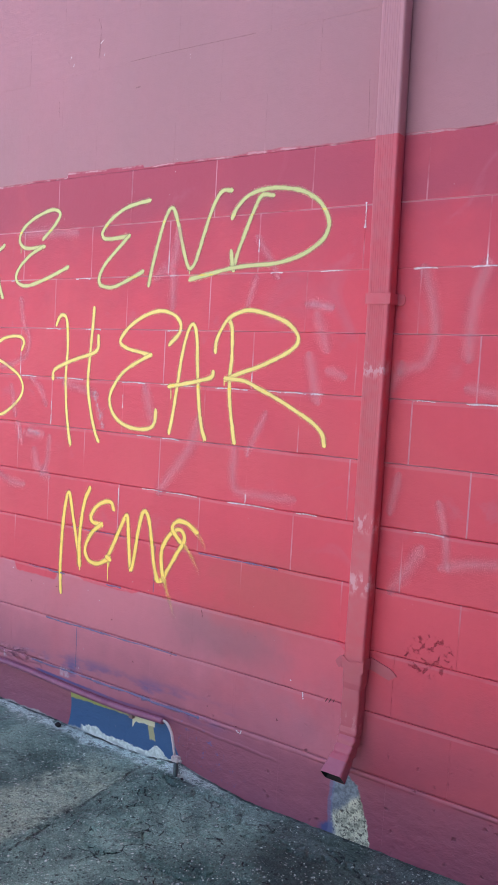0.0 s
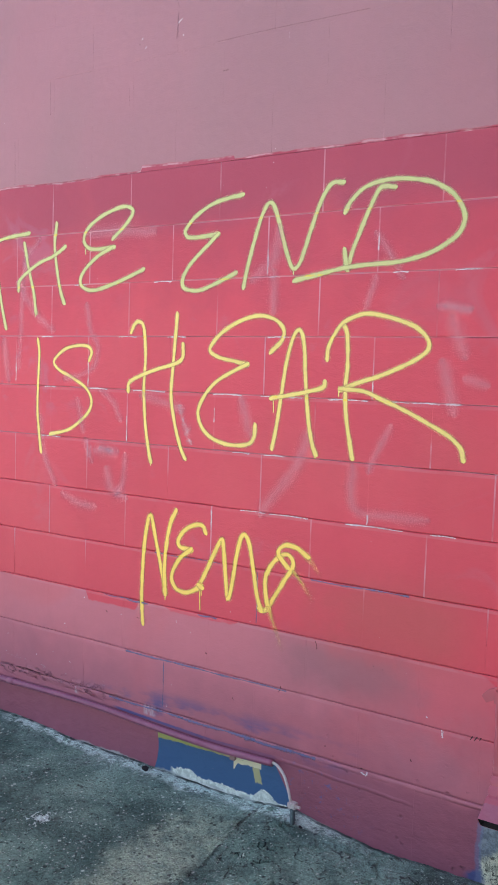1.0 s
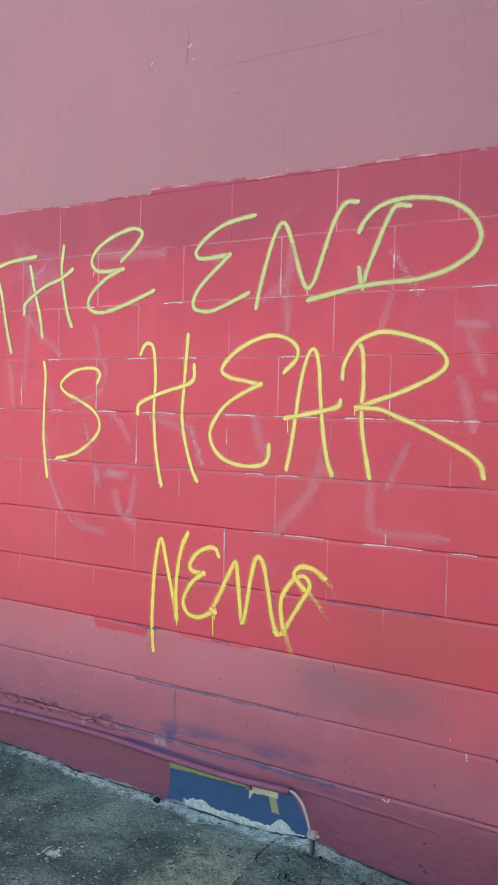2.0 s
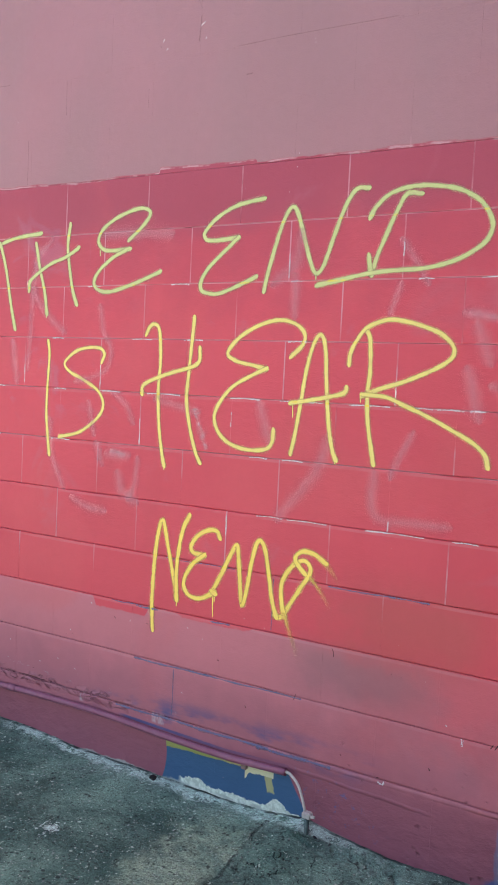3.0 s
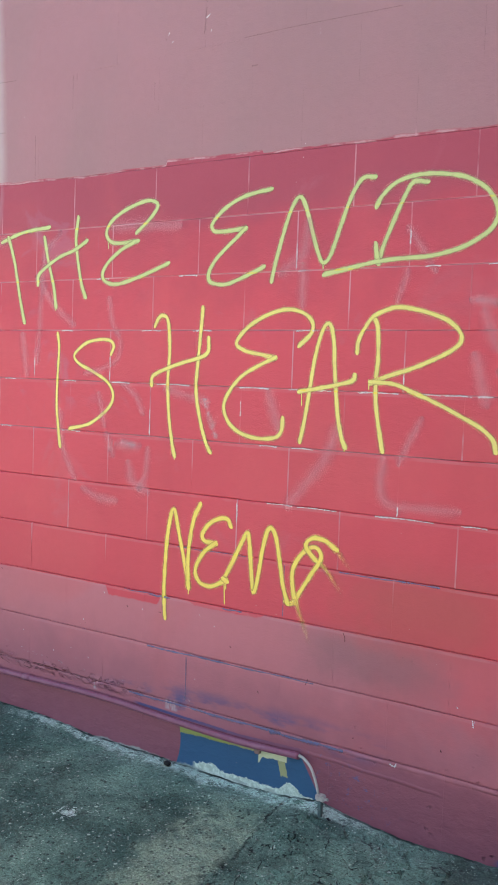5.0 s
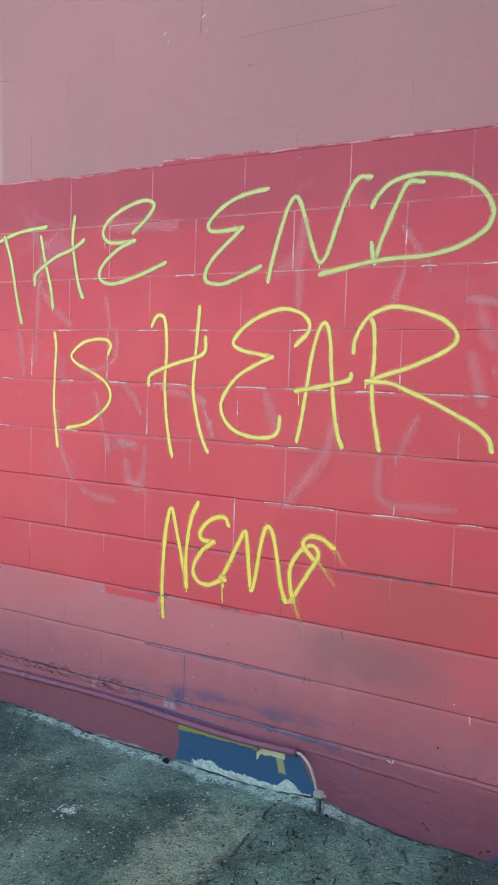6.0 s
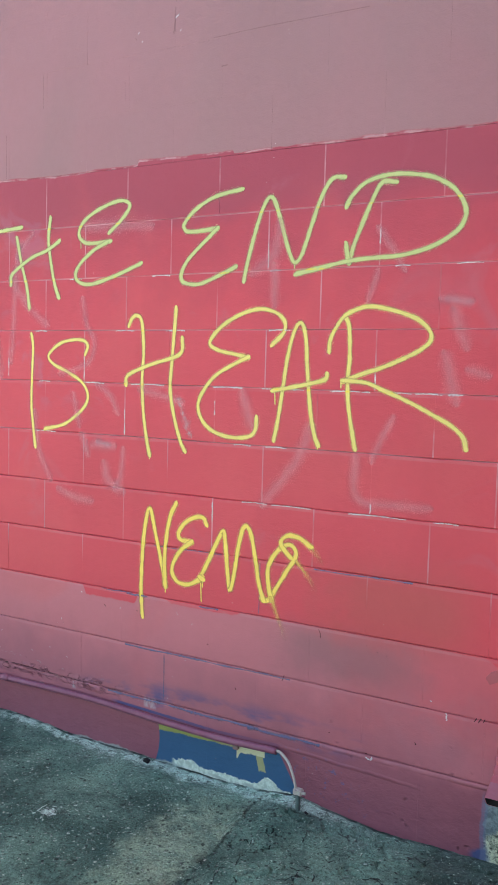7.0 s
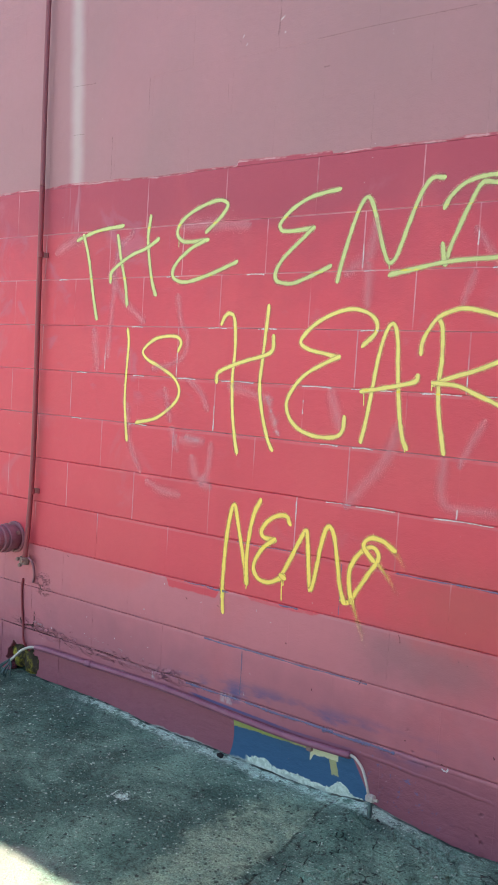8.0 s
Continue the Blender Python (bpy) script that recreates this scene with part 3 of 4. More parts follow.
def ground_height(x, y):
    v = Vector((x, y, 0))
    near = math.exp(-(y / 0.22) ** 2)
    h = -0.032 + (float(np.interp(x, FOOT_X, FOOT_Z)) + 0.032) * near
    return h + 0.006 * noise.noise(v * 2.2) * (1 - near) + 0.003 * noise.noise(v * 9) + 0.0025 * noise.noise(v * 31)


def build_ground():
    far = [8.0, 14.0, 30.0, 80.0, 300.0, 1500.0, 4000.0]
    xs = np.concatenate([[-v for v in reversed(far)], np.linspace(-6, -1.7, 12), np.arange(-1.62, 0.62, 0.010), np.arange(0.62, 1.8, 0.005), np.arange(1.8, 2.3, 0.010), np.linspace(2.4, 6.5, 12), far])
    ys = np.concatenate([[-v for v in reversed(far)], np.linspace(-6, -1.5, 14), np.arange(-1.42, -0.68, 0.011), np.arange(-0.68, 0.06, 0.0055), [0.3, 1.0, 3.0], far])
    grid = np.zeros((len(ys), len(xs)))
    for j, y in enumerate(ys):
        for i, x in enumerate(xs):
            grid[j, i] = ground_height(x, y) if abs(x) < 7 and -7 < y < 1 else -0.027
    gx, gy = np.meshgrid(xs, ys)
    for n, line in enumerate(CRACKS):
        deep, wide = (0.004, 0.010) if n == 0 else (0.015, 0.008)
        for a, b in zip(line, line[1:]):
            ax, ay, dx, dy = a[0], a[1], b[0] - a[0], b[1] - a[1]
            t = np.clip(((gx - ax) * dx + (gy - ay) * dy) / (dx * dx + dy * dy), 0, 1)
            off = np.hypot(gx - ax - t * dx, gy - ay - t * dy)
            grid -= deep * np.clip(1 - off / wide, 0, 1) * (grid > -0.060)
    verts = np.stack([gx, gy, grid], -1).reshape(-1, 3)
    w = len(xs)
    faces = [(j * w + i, j * w + i + 1, (j + 1) * w + i + 1, (j + 1) * w + i) for j in range(len(ys) - 1) for i in range(w - 1)]
    me = bpy.data.meshes.new("ground")
    me.from_pydata(verts.tolist(), [], faces)
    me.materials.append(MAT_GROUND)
    me.polygons.foreach_set("use_smooth", [True] * len(me.polygons))
    return tagged(new("ground", me), "cracked dark grey concrete paving with pale lime stains", "ground", kind="structure")


ground = build_ground()


def build_grit():
    """Worn-out aggregate that stands proud of the paving, thicker on the bare patches."""
    rng = random.Random(17)
    verts, faces = [], []
    while len(faces) < 1700 * 6:
        x, y = rng.uniform(-1.5, 2.2), rng.uniform(-1.25, -0.02)
        if rng.random() > 0.25 + 1.4 * noise.noise(Vector((x * 3.1, y * 3.1, 4.0))) + 0.25 * (x > 0.66):
            continue
        size = 0.0016 + 0.0034 * rng.random() ** 2.5
        turn, tall, base = rng.uniform(0, 6.28), size * rng.uniform(0.35, 0.8), len(verts)
        z = ground_height(x, y)
        for i in range(6):
            a = turn + 2 * math.pi * i / 6
            rad = size * rng.uniform(0.65, 1.25)
            verts.append((x + rad * math.cos(a), y + rad * math.sin(a), z - 0.0015))
        verts.append((x + rng.uniform(-0.3, 0.3) * size, y + rng.uniform(-0.3, 0.3) * size, z + tall))
        faces += [(base + i, base + (i + 1) % 6, base + 6) for i in range(6)]
    me = bpy.data.meshes.new("grit")
    me.from_pydata(verts, [], faces)
    me.materials.append(MAT_GRIT)
    return tagged(new("grit", me), "pale and dark stone grains in the worn concrete paving", "grit", kind="stuff")


build_grit()

# ---- the block wall ----
HIGH = 10
WALL_TOP = TOP + HIGH * C - 0.006
wall_bm = bmesh.new()
box(wall_bm, -6.1, -1.2172, 0.0120, 0.19, -0.3, 0.2032)
box(wall_bm, -1.2172, -0.8148, 0.095, 0.19, -0.3, 0.2032)
box(wall_bm, -0.8148, 7.3, 0.0120, 0.19, -0.3, 0.2032)
box(wall_bm, -6.1, 7.3, 0.0120, 0.19, 0.2032, WALL_TOP)
wall = mesh_object("wall_north", wall_bm, MAT_JOINT)
tagged(wall, "painted concrete block wall, pink above red", "wall", kind="structure")

# unseen side wall, added to block sky light from the right
east_bm = bmesh.new()
box(east_bm, 3.3, 3.5, -9.0, -0.02, -0.3, 4.1)
tagged(mesh_object("wall_east", east_bm, MAT_EAST), "plain grey side wall out of view, added to shade the right side", "wall", kind="structure")

# ---- downspout ----
def build_downspout():
    t = thing("downspout", "ribbed metal downspout painted red and pink, strapped to the block wall", "downspout", (1.51, -0.04, -0.03))
    inv = Matrix.Translation((-1.51, 0.04, 0.03))

    def size(z):
        """Centre, half width and half depth of the tube at a height."""
        return [float(np.interp(z, (0.40, 0.60, 1.00, 1.73, 2.75), v)) for v in
                ((1.506, 1.509, 1.513, 1.513, 1.499), (0.0320, 0.0350, 0.0370, 0.0382, 0.0410), (0.0235, 0.0245, 0.0250, 0.0255, 0.0275))]

    def section(x, y, z, tilt, half, deep, rib=0.0):
        """A ring of the rectangular tube with rounded corners and a fluted front, its front turned up by tilt."""
        bend, pts = 0.30 * deep, []
        for i in range(33):
            u = -1 + 2 * i / 32
            pts.append((u * (half - bend), -deep + rib * (0.5 + 0.5 * math.cos(u * math.pi * 8)) * (abs(u) < 0.95)))
        for sx, sy, a0 in ((1, -1, -90), (1, 1, 0), (-1, 1, 90), (-1, -1, 180)):
            for a in (20, 45, 70, 90) if (sx, sy) != (-1, -1) else (0, 20, 45, 70):
                pts.append((sx * (half - bend) + bend * math.cos(radians(a0 + a)), sy * (deep - bend) + bend * math.sin(radians(a0 + a))))
        return [Vector((x + px, y + py * math.cos(tilt), z + py * math.sin(tilt))) for px, py in pts]

    def loft(rings, close=False):
        bm = bmesh.new()
        vs = [[bm.verts.new(inv @ p) for p in r] for r in rings]
        n = len(vs[0])
        for a, b in zip(vs, vs[1:]):
            for k in range(n):
                bm.faces.new((a[k], a[(k + 1) % n], b[(k + 1) % n], b[k]))
        if close:
            bm.faces.new(vs[-1])
        return bm

    def straight(z, rib, dent=0.0):
        x, half, deep = size(z)
        return section(x + dent, -deep - 0.0075, z, 0, half * (1 - abs(dent) * 8), deep, rib)

    hs = [0.56 + 0.03 * i for i in range(56)] + [2.226]
    part("lower_pipe", loft([straight(z, 0.0019 * min(1.0, max(0.0, (z - 0.85) / 0.4)), 0.002 * noise.noise(Vector((0, 0, z * 6))) * (z < 1.1)) for z in hs]), MAT_SPOUT, t, "ribbed red-painted tube", True)
    part("upper_pipe", loft([straight(z, 0.0019) for z in (2.226, 2.6, 3.2, 3.8, WALL_TOP + 0.05)]), MAT_SPOUT_PINK, t, "ribbed pink-painted tube", True)
    # dented sleeve and crimped elbow, kicked out from the wall at the foot
    rings = []
    for z, w in ((0.570, 0.95), (0.555, 1.00), (0.53, 1.05), (0.505, 1.04), (0.485, 0.93), (0.470, 0.96), (0.445, 1.0), (0.40, 1.0), (0.360, 0.98)):
        x, half, deep = size(z)
        rings.append(section(x + 0.010 * (w - 1), -deep - 0.0085, z, 0, half * w, deep * w))
    cx = 1.506
    y, z = -0.032, 0.360
    for i in range(1, 11):
        tilt = radians(4.6 * i)
        y -= 0.011 * math.sin(tilt)
        z -= 0.011 * math.cos(tilt)
        w = 1.05 if i % 3 else 0.93
        rings.append(section(cx - 0.0004 * i, y, z, -tilt, 0.0315 * w, 0.0230 * w))
    for i in range(1, 5):
        tilt = radians(46)
        y -= 0.017 * math.sin(tilt)
        z -= 0.017 * math.cos(tilt)
        rings.append(section(cx - 0.004 - 0.0006 * i, y, z, -tilt, 0.0320 + 0.0014 * i, 0.0240 + 0.0008 * i))
    mid = sum(rings[-1], Vector()) / len(rings[-1])
    inner = [p.lerp(mid, 0.05) for p in rings[-1]]
    elbow = part("elbow", loft(rings[:-3]), MAT_SPOUT, t, "crimped red metal elbow, dented")
    part("outlet", loft(rings[-4:]), MAT_OUTLET, elbow, "mauve-painted outlet")
    # near-black lining in the outlet, the tube's inner shade put into colour
    back = [p.lerp(mid, 0.35) + Vector((0, 0.016, 0.012)) for p in inner]
    part("opening", loft([inner, back], True), MAT_DARK, elbow, "dark open end")
    part("rim", loft([rings[-1], inner]), MAT_SPOUT, elbow)
    for z, h, strap_label, overs in ((1.730, 0.034, "flat red strap", (0.020, 0.024)), (0.568, 0.038, "bent red strap with pointed ends", (0.052, 0.090))):
        mid, half, deep = size(z)
        half, out = half + 0.003, -2 * deep - 0.0105
        bm = bmesh.new()
        # the band over the tube's front sags in the middle
        cols = []
        for i in range(9):
            u = -1 + 2 * i / 8
            sag = -0.010 * (1 - u * u) + 0.004 * math.sin(u * 5) if z < 1 else -0.002 * (1 - u * u)
            cols.append([bm.verts.new((mid + half * u, out + d - 0.002 * (1 - u * u), z + sag + e * h / 2)) for d, e in ((0, -1), (0, 1), (0.0016, 1), (0.0016, -1))])
        for p, q in zip(cols, cols[1:]):
            for k in range(4):
                bm.faces.new((p[k], p[(k + 1) % 4], q[(k + 1) % 4], q[k]))
        box(bm, mid - half - 0.0016, mid - half, out, -0.002, z - h / 2, z + h / 2, 0.0006)
        box(bm, mid + half, mid + half + 0.0016, out, -0.002, z - h / 2, z + h / 2, 0.0006)
        for side, over in zip((-1, 1), overs):
            tip, drop = (0.5, 0.0) if z > 1 else (0.12, 0.022)
            outline = [(0.0, -h / 2), (over * 0.75, -h / 2 - drop), (over, -drop - h / 2 * tip), (over, -drop + h / 2 * tip), (over * 0.75, h / 2 - drop), (0.0, h / 2)]
            front = [bm.verts.new((mid + side * (half + a), -0.0065 + 0.002 * (a > 0), z + b)) for a, b in outline]
            back = [bm.verts.new((mid + side * (half + a), 0.001, z + b)) for a, b in outline]
            bm.faces.new(front)
            for k in range(6):
                bm.faces.new((front[k], front[(k + 1) % 6], back[(k + 1) % 6], back[k]))
        bm.transform(inv)
        part("strap", bm, MAT_SPOUT, t, strap_label)
    return t


build_downspout()


# ---- vertical service pipe with its clamp and cable ----
def build_service_pipe():
    t = thing("service_pipe", "thin red-painted vertical pipe clipped to the block wall", "pipe", (-1.03, -0.03, 0.52))
    o = Vector(t.location)

    def at(*pts):
        return [Vector(p) - o for p in pts]

    bm = bmesh.new()
    tube(bm, at((-1.040, -0.032, 0.53), (-1.024, -0.032, 0.70), (-1.014, -0.030, 0.95), (-1.014, -0.030, 1.30), (-1.024, -0.030, 1.90), (-1.028, -0.030, 2.245)), 0.0120)
    part("lower_pipe", bm, MAT_PIPE, t, "red-painted tube", True)
    bm = bmesh.new()
    tube(bm, at((-1.028, -0.030, 2.245), (-1.034, -0.030, 2.6), (-1.038, -0.030, 3.4), (-1.040, -0.030, WALL_TOP)), 0.0115)
    part("upper_pipe", bm, MAT_PIPE_PINK, t, "pink-painted tube", True)
    for z, x in ((0.86, -1.012), (1.94, -1.018)):
        bm = bmesh.new()
        box(bm, x - 0.04 - o.x, x + 0.020 - o.x, -0.004 - o.y, 0.002 - o.y, z - 0.012 - o.z, z + 0.012 - o.z, 0.0015)
        tube(bm, at((x, -0.030, z - 0.011), (x, -0.030, z + 0.011)), 0.0155, 12, True, False)
        part("clip", bm, MAT_PIPE, t)
    clamp_bm = bmesh.new()
    tube(clamp_bm, at((-1.041, -0.032, 0.515), (-1.039, -0.032, 0.548)), 0.023, 12, True, False)
    clamp = part("clamp", clamp_bm, MAT_BRASS, t, "corroded clamp with screws")
    for dx, dz in ((-0.020, 0.538), (-0.004, 0.512), (0.012, 0.536)):
        bm = bmesh.new()
        tube(bm, at((-1.04 + dx, -0.048, dz), (-1.04 + dx, -0.062, dz)), 0.0085, 6, True, False)
        part("screw", bm, MAT_BRASS, clamp)
    bm = bmesh.new()
    tube(bm, at((-1.078, -0.004, 0.435), (-1.082, -0.006, 0.39), (-1.075, -0.006, 0.31), (-1.062, -0.007, 0.22), (-1.045, -0.012, 0.14), (-1.03, 0.02, 0.085)), 0.0055, 8)
    part("cable", bm, MAT_PIPE, t, "thin red-painted cable", True)
    bm = bmesh.new()
    tube(bm, at((-1.040, -0.030, 0.535), (-1.012, -0.028, 0.545), (-0.993, -0.022, 0.520), (-0.992, -0.012, 0.470), (-1.004, -0.006, 0.430)), 0.0062, 8)
    part("hook", bm, MAT_VALVE, t, "bent mauve-painted lead below the clamp", True)
    return t


build_service_pipe()


# ---- capped hose inlet on the wall ----
def build_inlet():
    t = thing("hose_inlet", "ribbed round metal inlet cap painted mauve, fixed to the wall", "hose inlet", (-1.152, 0.0, 0.622))

    def turned(profile, sides=28):
        bm = bmesh.new()
        rings = [[bm.verts.new((0.76 * r * math.cos(a), -d, 0.76 * r * math.sin(a))) for a in (2 * math.pi * k / sides for k in range(sides))] for d, r in profile]
        for a, b in zip(rings, rings[1:]):
            for k in range(sides):
                bm.faces.new((a[k], a[(k + 1) % sides], b[(k + 1) % sides], b[k]))
        bm.faces.new(rings[0])
        bm.faces.new(rings[-1])
        return bm

    part("flange", turned([(-0.002, 0.098), (0.008, 0.098), (0.011, 0.094), (0.011, 0.07)]), MAT_VALVE, t)
    part("body", turned([(0.0, 0.082), (0.055, 0.082), (0.060, 0.079), (0.060, 0.06)]), MAT_VALVE, t, "mauve cast barrel", True)
    cap = part("cap", turned([(0.05, 0.089), (0.072, 0.089), (0.076, 0.086), (0.076, 0.078), (0.086, 0.078), (0.088, 0.084), (0.100, 0.084), (0.103, 0.080), (0.103, 0.070), (0.114, 0.070), (0.116, 0.074), (0.128, 0.074), (0.134, 0.066), (0.137, 0.03)]), MAT_VALVE, t, "stepped cap with raised rings")
    for a in (0.5, 2.1, 3.7, 5.3):
        bm = bmesh.new()
        tube(bm, [(0.060 * math.cos(a), -0.030, 0.060 * math.sin(a)), (0.071 * math.cos(a), -0.030, 0.071 * math.sin(a))], 0.009, 10, True, False)
        part("bolt", bm, MAT_BRASS, t)
    return t


build_inlet()


# ---- conduit along the foot of the wall, its cable and the earth rod ----
def build_conduit():
    t = thing("conduit", "mauve-painted conduit running along the foot of the wall", "conduit", (-0.1, -0.017, 0.14))
    o = Vector(t.location)
    bm = bmesh.new()
    tube(bm, [Vector(p) - o for p in ((-0.955, -0.018, 0.132), (-0.90, -0.017, 0.137), (-0.60, -0.016, 0.142), (-0.30, -0.016, 0.148), (-0.09, -0.016, 0.147), (0.19, -0.016, 0.135), (0.45, -0.014, 0.128), (0.60, -0.014, 0.133), (0.705, -0.017, 0.139))], 0.0122)
    part("tube", bm, MAT_CONDUIT, t, "", True)
    bm = bmesh.new()
    tube(bm, [Vector(p) - o for p in ((-0.625, -0.016, 0.1418), (-0.585, -0.016, 0.1425))], 0.0142, 12, True, False)
    part("coupling", bm, MAT_CONDUIT, t, "", True)
    bm = bmesh.new()
    box(bm, 0.523 - o.x, 0.545 - o.x, -0.014 - o.y, 0.002 - o.y, 0.100 - o.z, 0.120 - o.z, 0.002)
    part("bracket", bm, MAT_BRASS, t, "rusty bracket under the tube")
    bm = bmesh.new()
    tube(bm, [Vector(p) - o for p in ((0.69, -0.015, 0.138), (0.72, -0.018, 0.140), (0.765, -0.040, 0.122), (0.794, -0.060, 0.090), (0.812, -0.072, 0.056))], 0.0052, 8)
    part("cable", bm, MAT_CABLE, t, "off-white cable hanging out of the tube", True)
    bm = bmesh.new()
    tube(bm, [Vector(p) - o for p in ((-0.94, -0.018, 0.133), (-0.985, -0.022, 0.128), (-1.03, -0.035, 0.105), (-1.065, -0.045, 0.070), (-1.085, -0.050, 0.050))], 0.0068, 8)
    part("cable", bm, MAT_CABLE, t, "off-white cable hanging out of the tube", True)
    return t


build_conduit()

rod = thing("earth_rod", "short steel earth rod with a pale clamp beside the wall", "earth rod", (0.822, -0.074, -0.03))
bm = bmesh.new()
tube(bm, [(0, 0, -0.06), (0.0, 0, 0.075)], 0.0085, 10, True, False)
part("rod", bm, MAT_STEEL, rod, "", True)
bm = bmesh.new()
box(bm, -0.017, 0.017, -0.012, 0.012, 0.066, 0.088, 0.004)
clamp = part("clamp", bm, MAT_CABLE, rod, "pale splashed clamp")
bm = bmesh.new()
tube(bm, [(0.015, -0.004, 0.078), (0.030, -0.006, 0.079)], 0.0055, 6, True, False)
part("screw", bm, MAT_CABLE, clamp)

wires = thing("wire_bundle", "tangle of dark green wires on the ground by the wall", "wires", (-1.09, -0.05, -0.03))
rng = random.Random(11)
for i in range(11):
    bm = bmesh.new()
    a = rng.uniform(-0.07, 0.07)
    tube(bm, [(0.0, 0.0, 0.085), (a * 0.5, -0.01, 0.06), (a, -0.03 - 0.02 * rng.random(), 0.03), (a * 1.3 + rng.uniform(-0.03, 0.03), -0.03, 0.004)], 0.0032, 6)
    part("wire", bm, MAT_WIRE, wires, "", True)

# ---- lumps of filler in the broken foot of the wall ----
def lump(name, at, size, mat, label, category, seed):
    bm = bmesh.new()
    bmesh.ops.create_icosphere(bm, subdivisions=3, radius=1.0)
    for v in bm.verts:
        d = 1 + 0.35 * noise.noise(v.co * 2.1 + Vector((seed, 0, 0)))
        v.co = Vector((v.co.x * size[0] * d, v.co.y * size[1] * d, v.co.z * size[2] * d))
    ob = mesh_object(name, bm, mat, None, label, True)
    ob.location = at
    return tagged(ob, "", category, category + " by the wall")


lump("filler_lump", (-1.105, 0.038, 0.055), (0.06, 0.03, 0.065), MAT_FOAM, "yellow stained filler stuffed in a hole in the wall", "filler", 1.0)
lump("filler_lump", (-1.01, 0.040, 0.045), (0.065, 0.035, 0.085), MAT_FOAM, "brown and yellow filler stuffed in a hole in the wall", "filler", 4.0)
lump("pebble", (0.163, -0.045, -0.022), (0.014, 0.010, 0.009), MAT_DARK, "small black stone on the paving", "stone", 7.0)
lump("pebble", (0.850, -0.070, -0.028), (0.015, 0.011, 0.008), MAT_DARK, "small black stone on the paving", "stone", 9.0)


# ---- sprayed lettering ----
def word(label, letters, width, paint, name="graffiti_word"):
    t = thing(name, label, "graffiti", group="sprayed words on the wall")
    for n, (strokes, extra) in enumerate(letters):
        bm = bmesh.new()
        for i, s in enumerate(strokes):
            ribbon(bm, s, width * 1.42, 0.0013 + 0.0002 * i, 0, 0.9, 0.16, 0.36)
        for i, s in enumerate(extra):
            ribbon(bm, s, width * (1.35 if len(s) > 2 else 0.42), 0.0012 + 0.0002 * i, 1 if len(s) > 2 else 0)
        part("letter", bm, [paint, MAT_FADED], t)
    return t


DRIPS = [[(0.711, 1.852), (0.712, 1.835)], [(0.206, 0.662), (0.205, 0.638)], [(0.363, 0.700), (0.367, 0.626)], [(0.370, 0.707), (0.371, 0.682)], [(0.650, 1.410), (0.652, 1.370)], [(0.819, 1.237), (0.819, 1.223)], [(0.896, 1.460), (0.897, 1.434)], [(0.120, 1.157), (0.121, 1.142)], [(-0.498, 1.727), (-0.498, 1.708)], [(-0.226, 1.964), (-0.225, 1.947)]]
word("yellow sprayed word THE on the red block wall", [([[(-0.806, 2.000), (-0.744, 2.019), (-0.668, 2.035), (-0.545, 2.045)], [(-0.771, 2.011), (-0.736, 1.912), (-0.702, 1.765), (-0.674, 1.662)]], []), ([[(-0.565, 2.001), (-0.542, 1.905), (-0.512, 1.810), (-0.497, 1.725)], [(-0.384, 2.070), (-0.394, 1.992), (-0.381, 1.900), (-0.359, 1.807), (-0.340, 1.761)], [(-0.599, 1.819), (-0.589, 1.859), (-0.494, 1.916), (-0.400, 1.947), (-0.340, 1.978)]], [DRIPS[8]]), ([[(-0.083, 2.001), (-0.031, 2.040), (0.009, 2.085), (0.000, 2.107), (-0.048, 2.114), (-0.141, 2.088), (-0.209, 2.050), (-0.236, 2.008), (-0.220, 1.975), (-0.178, 1.962), (-0.084, 1.965)], [(-0.100, 1.961), (-0.163, 1.934), (-0.225, 1.889), (-0.252, 1.846), (-0.234, 1.815), (-0.171, 1.805), (-0.062, 1.831), (0.063, 1.874)]], [DRIPS[9]])], 0.0225, MAT_PALE)
word("yellow sprayed word END on the red block wall", [([[(0.496, 2.113), (0.444, 2.107), (0.376, 2.092), (0.308, 2.057), (0.262, 2.014), (0.261, 1.992), (0.288, 1.979), (0.398, 1.984)], [(0.398, 1.982), (0.349, 1.941), (0.283, 1.884), (0.252, 1.835), (0.255, 1.804), (0.285, 1.792), (0.333, 1.791), (0.403, 1.815), (0.477, 1.845)]], []), ([[(0.515, 1.800), (0.530, 1.867), (0.553, 1.952), (0.581, 2.035), (0.605, 2.075), (0.625, 2.070), (0.646, 2.022), (0.673, 1.937), (0.697, 1.871), (0.715, 1.852), (0.739, 1.879), (0.773, 1.978), (0.799, 2.050), (0.830, 2.107), (0.854, 2.123), (0.880, 2.121)]], [DRIPS[0]]), ([[(1.058, 2.090), (1.030, 2.095), (1.009, 2.086), (0.976, 2.021), (0.951, 1.961), (0.926, 1.900), (0.911, 1.847)], [(0.899, 1.901), (0.903, 1.874), (0.909, 1.847)], [(0.897, 2.029), (0.916, 2.060), (0.961, 2.097), (1.025, 2.113), (1.098, 2.112), (1.178, 2.096), (1.240, 2.063), (1.277, 2.019), (1.290, 1.977), (1.274, 1.936), (1.234, 1.905), (1.176, 1.878), (1.088, 1.859), (0.977, 1.854), (0.901, 1.847), (0.813, 1.831), (0.722, 1.813)]], [])], 0.0225, MAT_PALE)
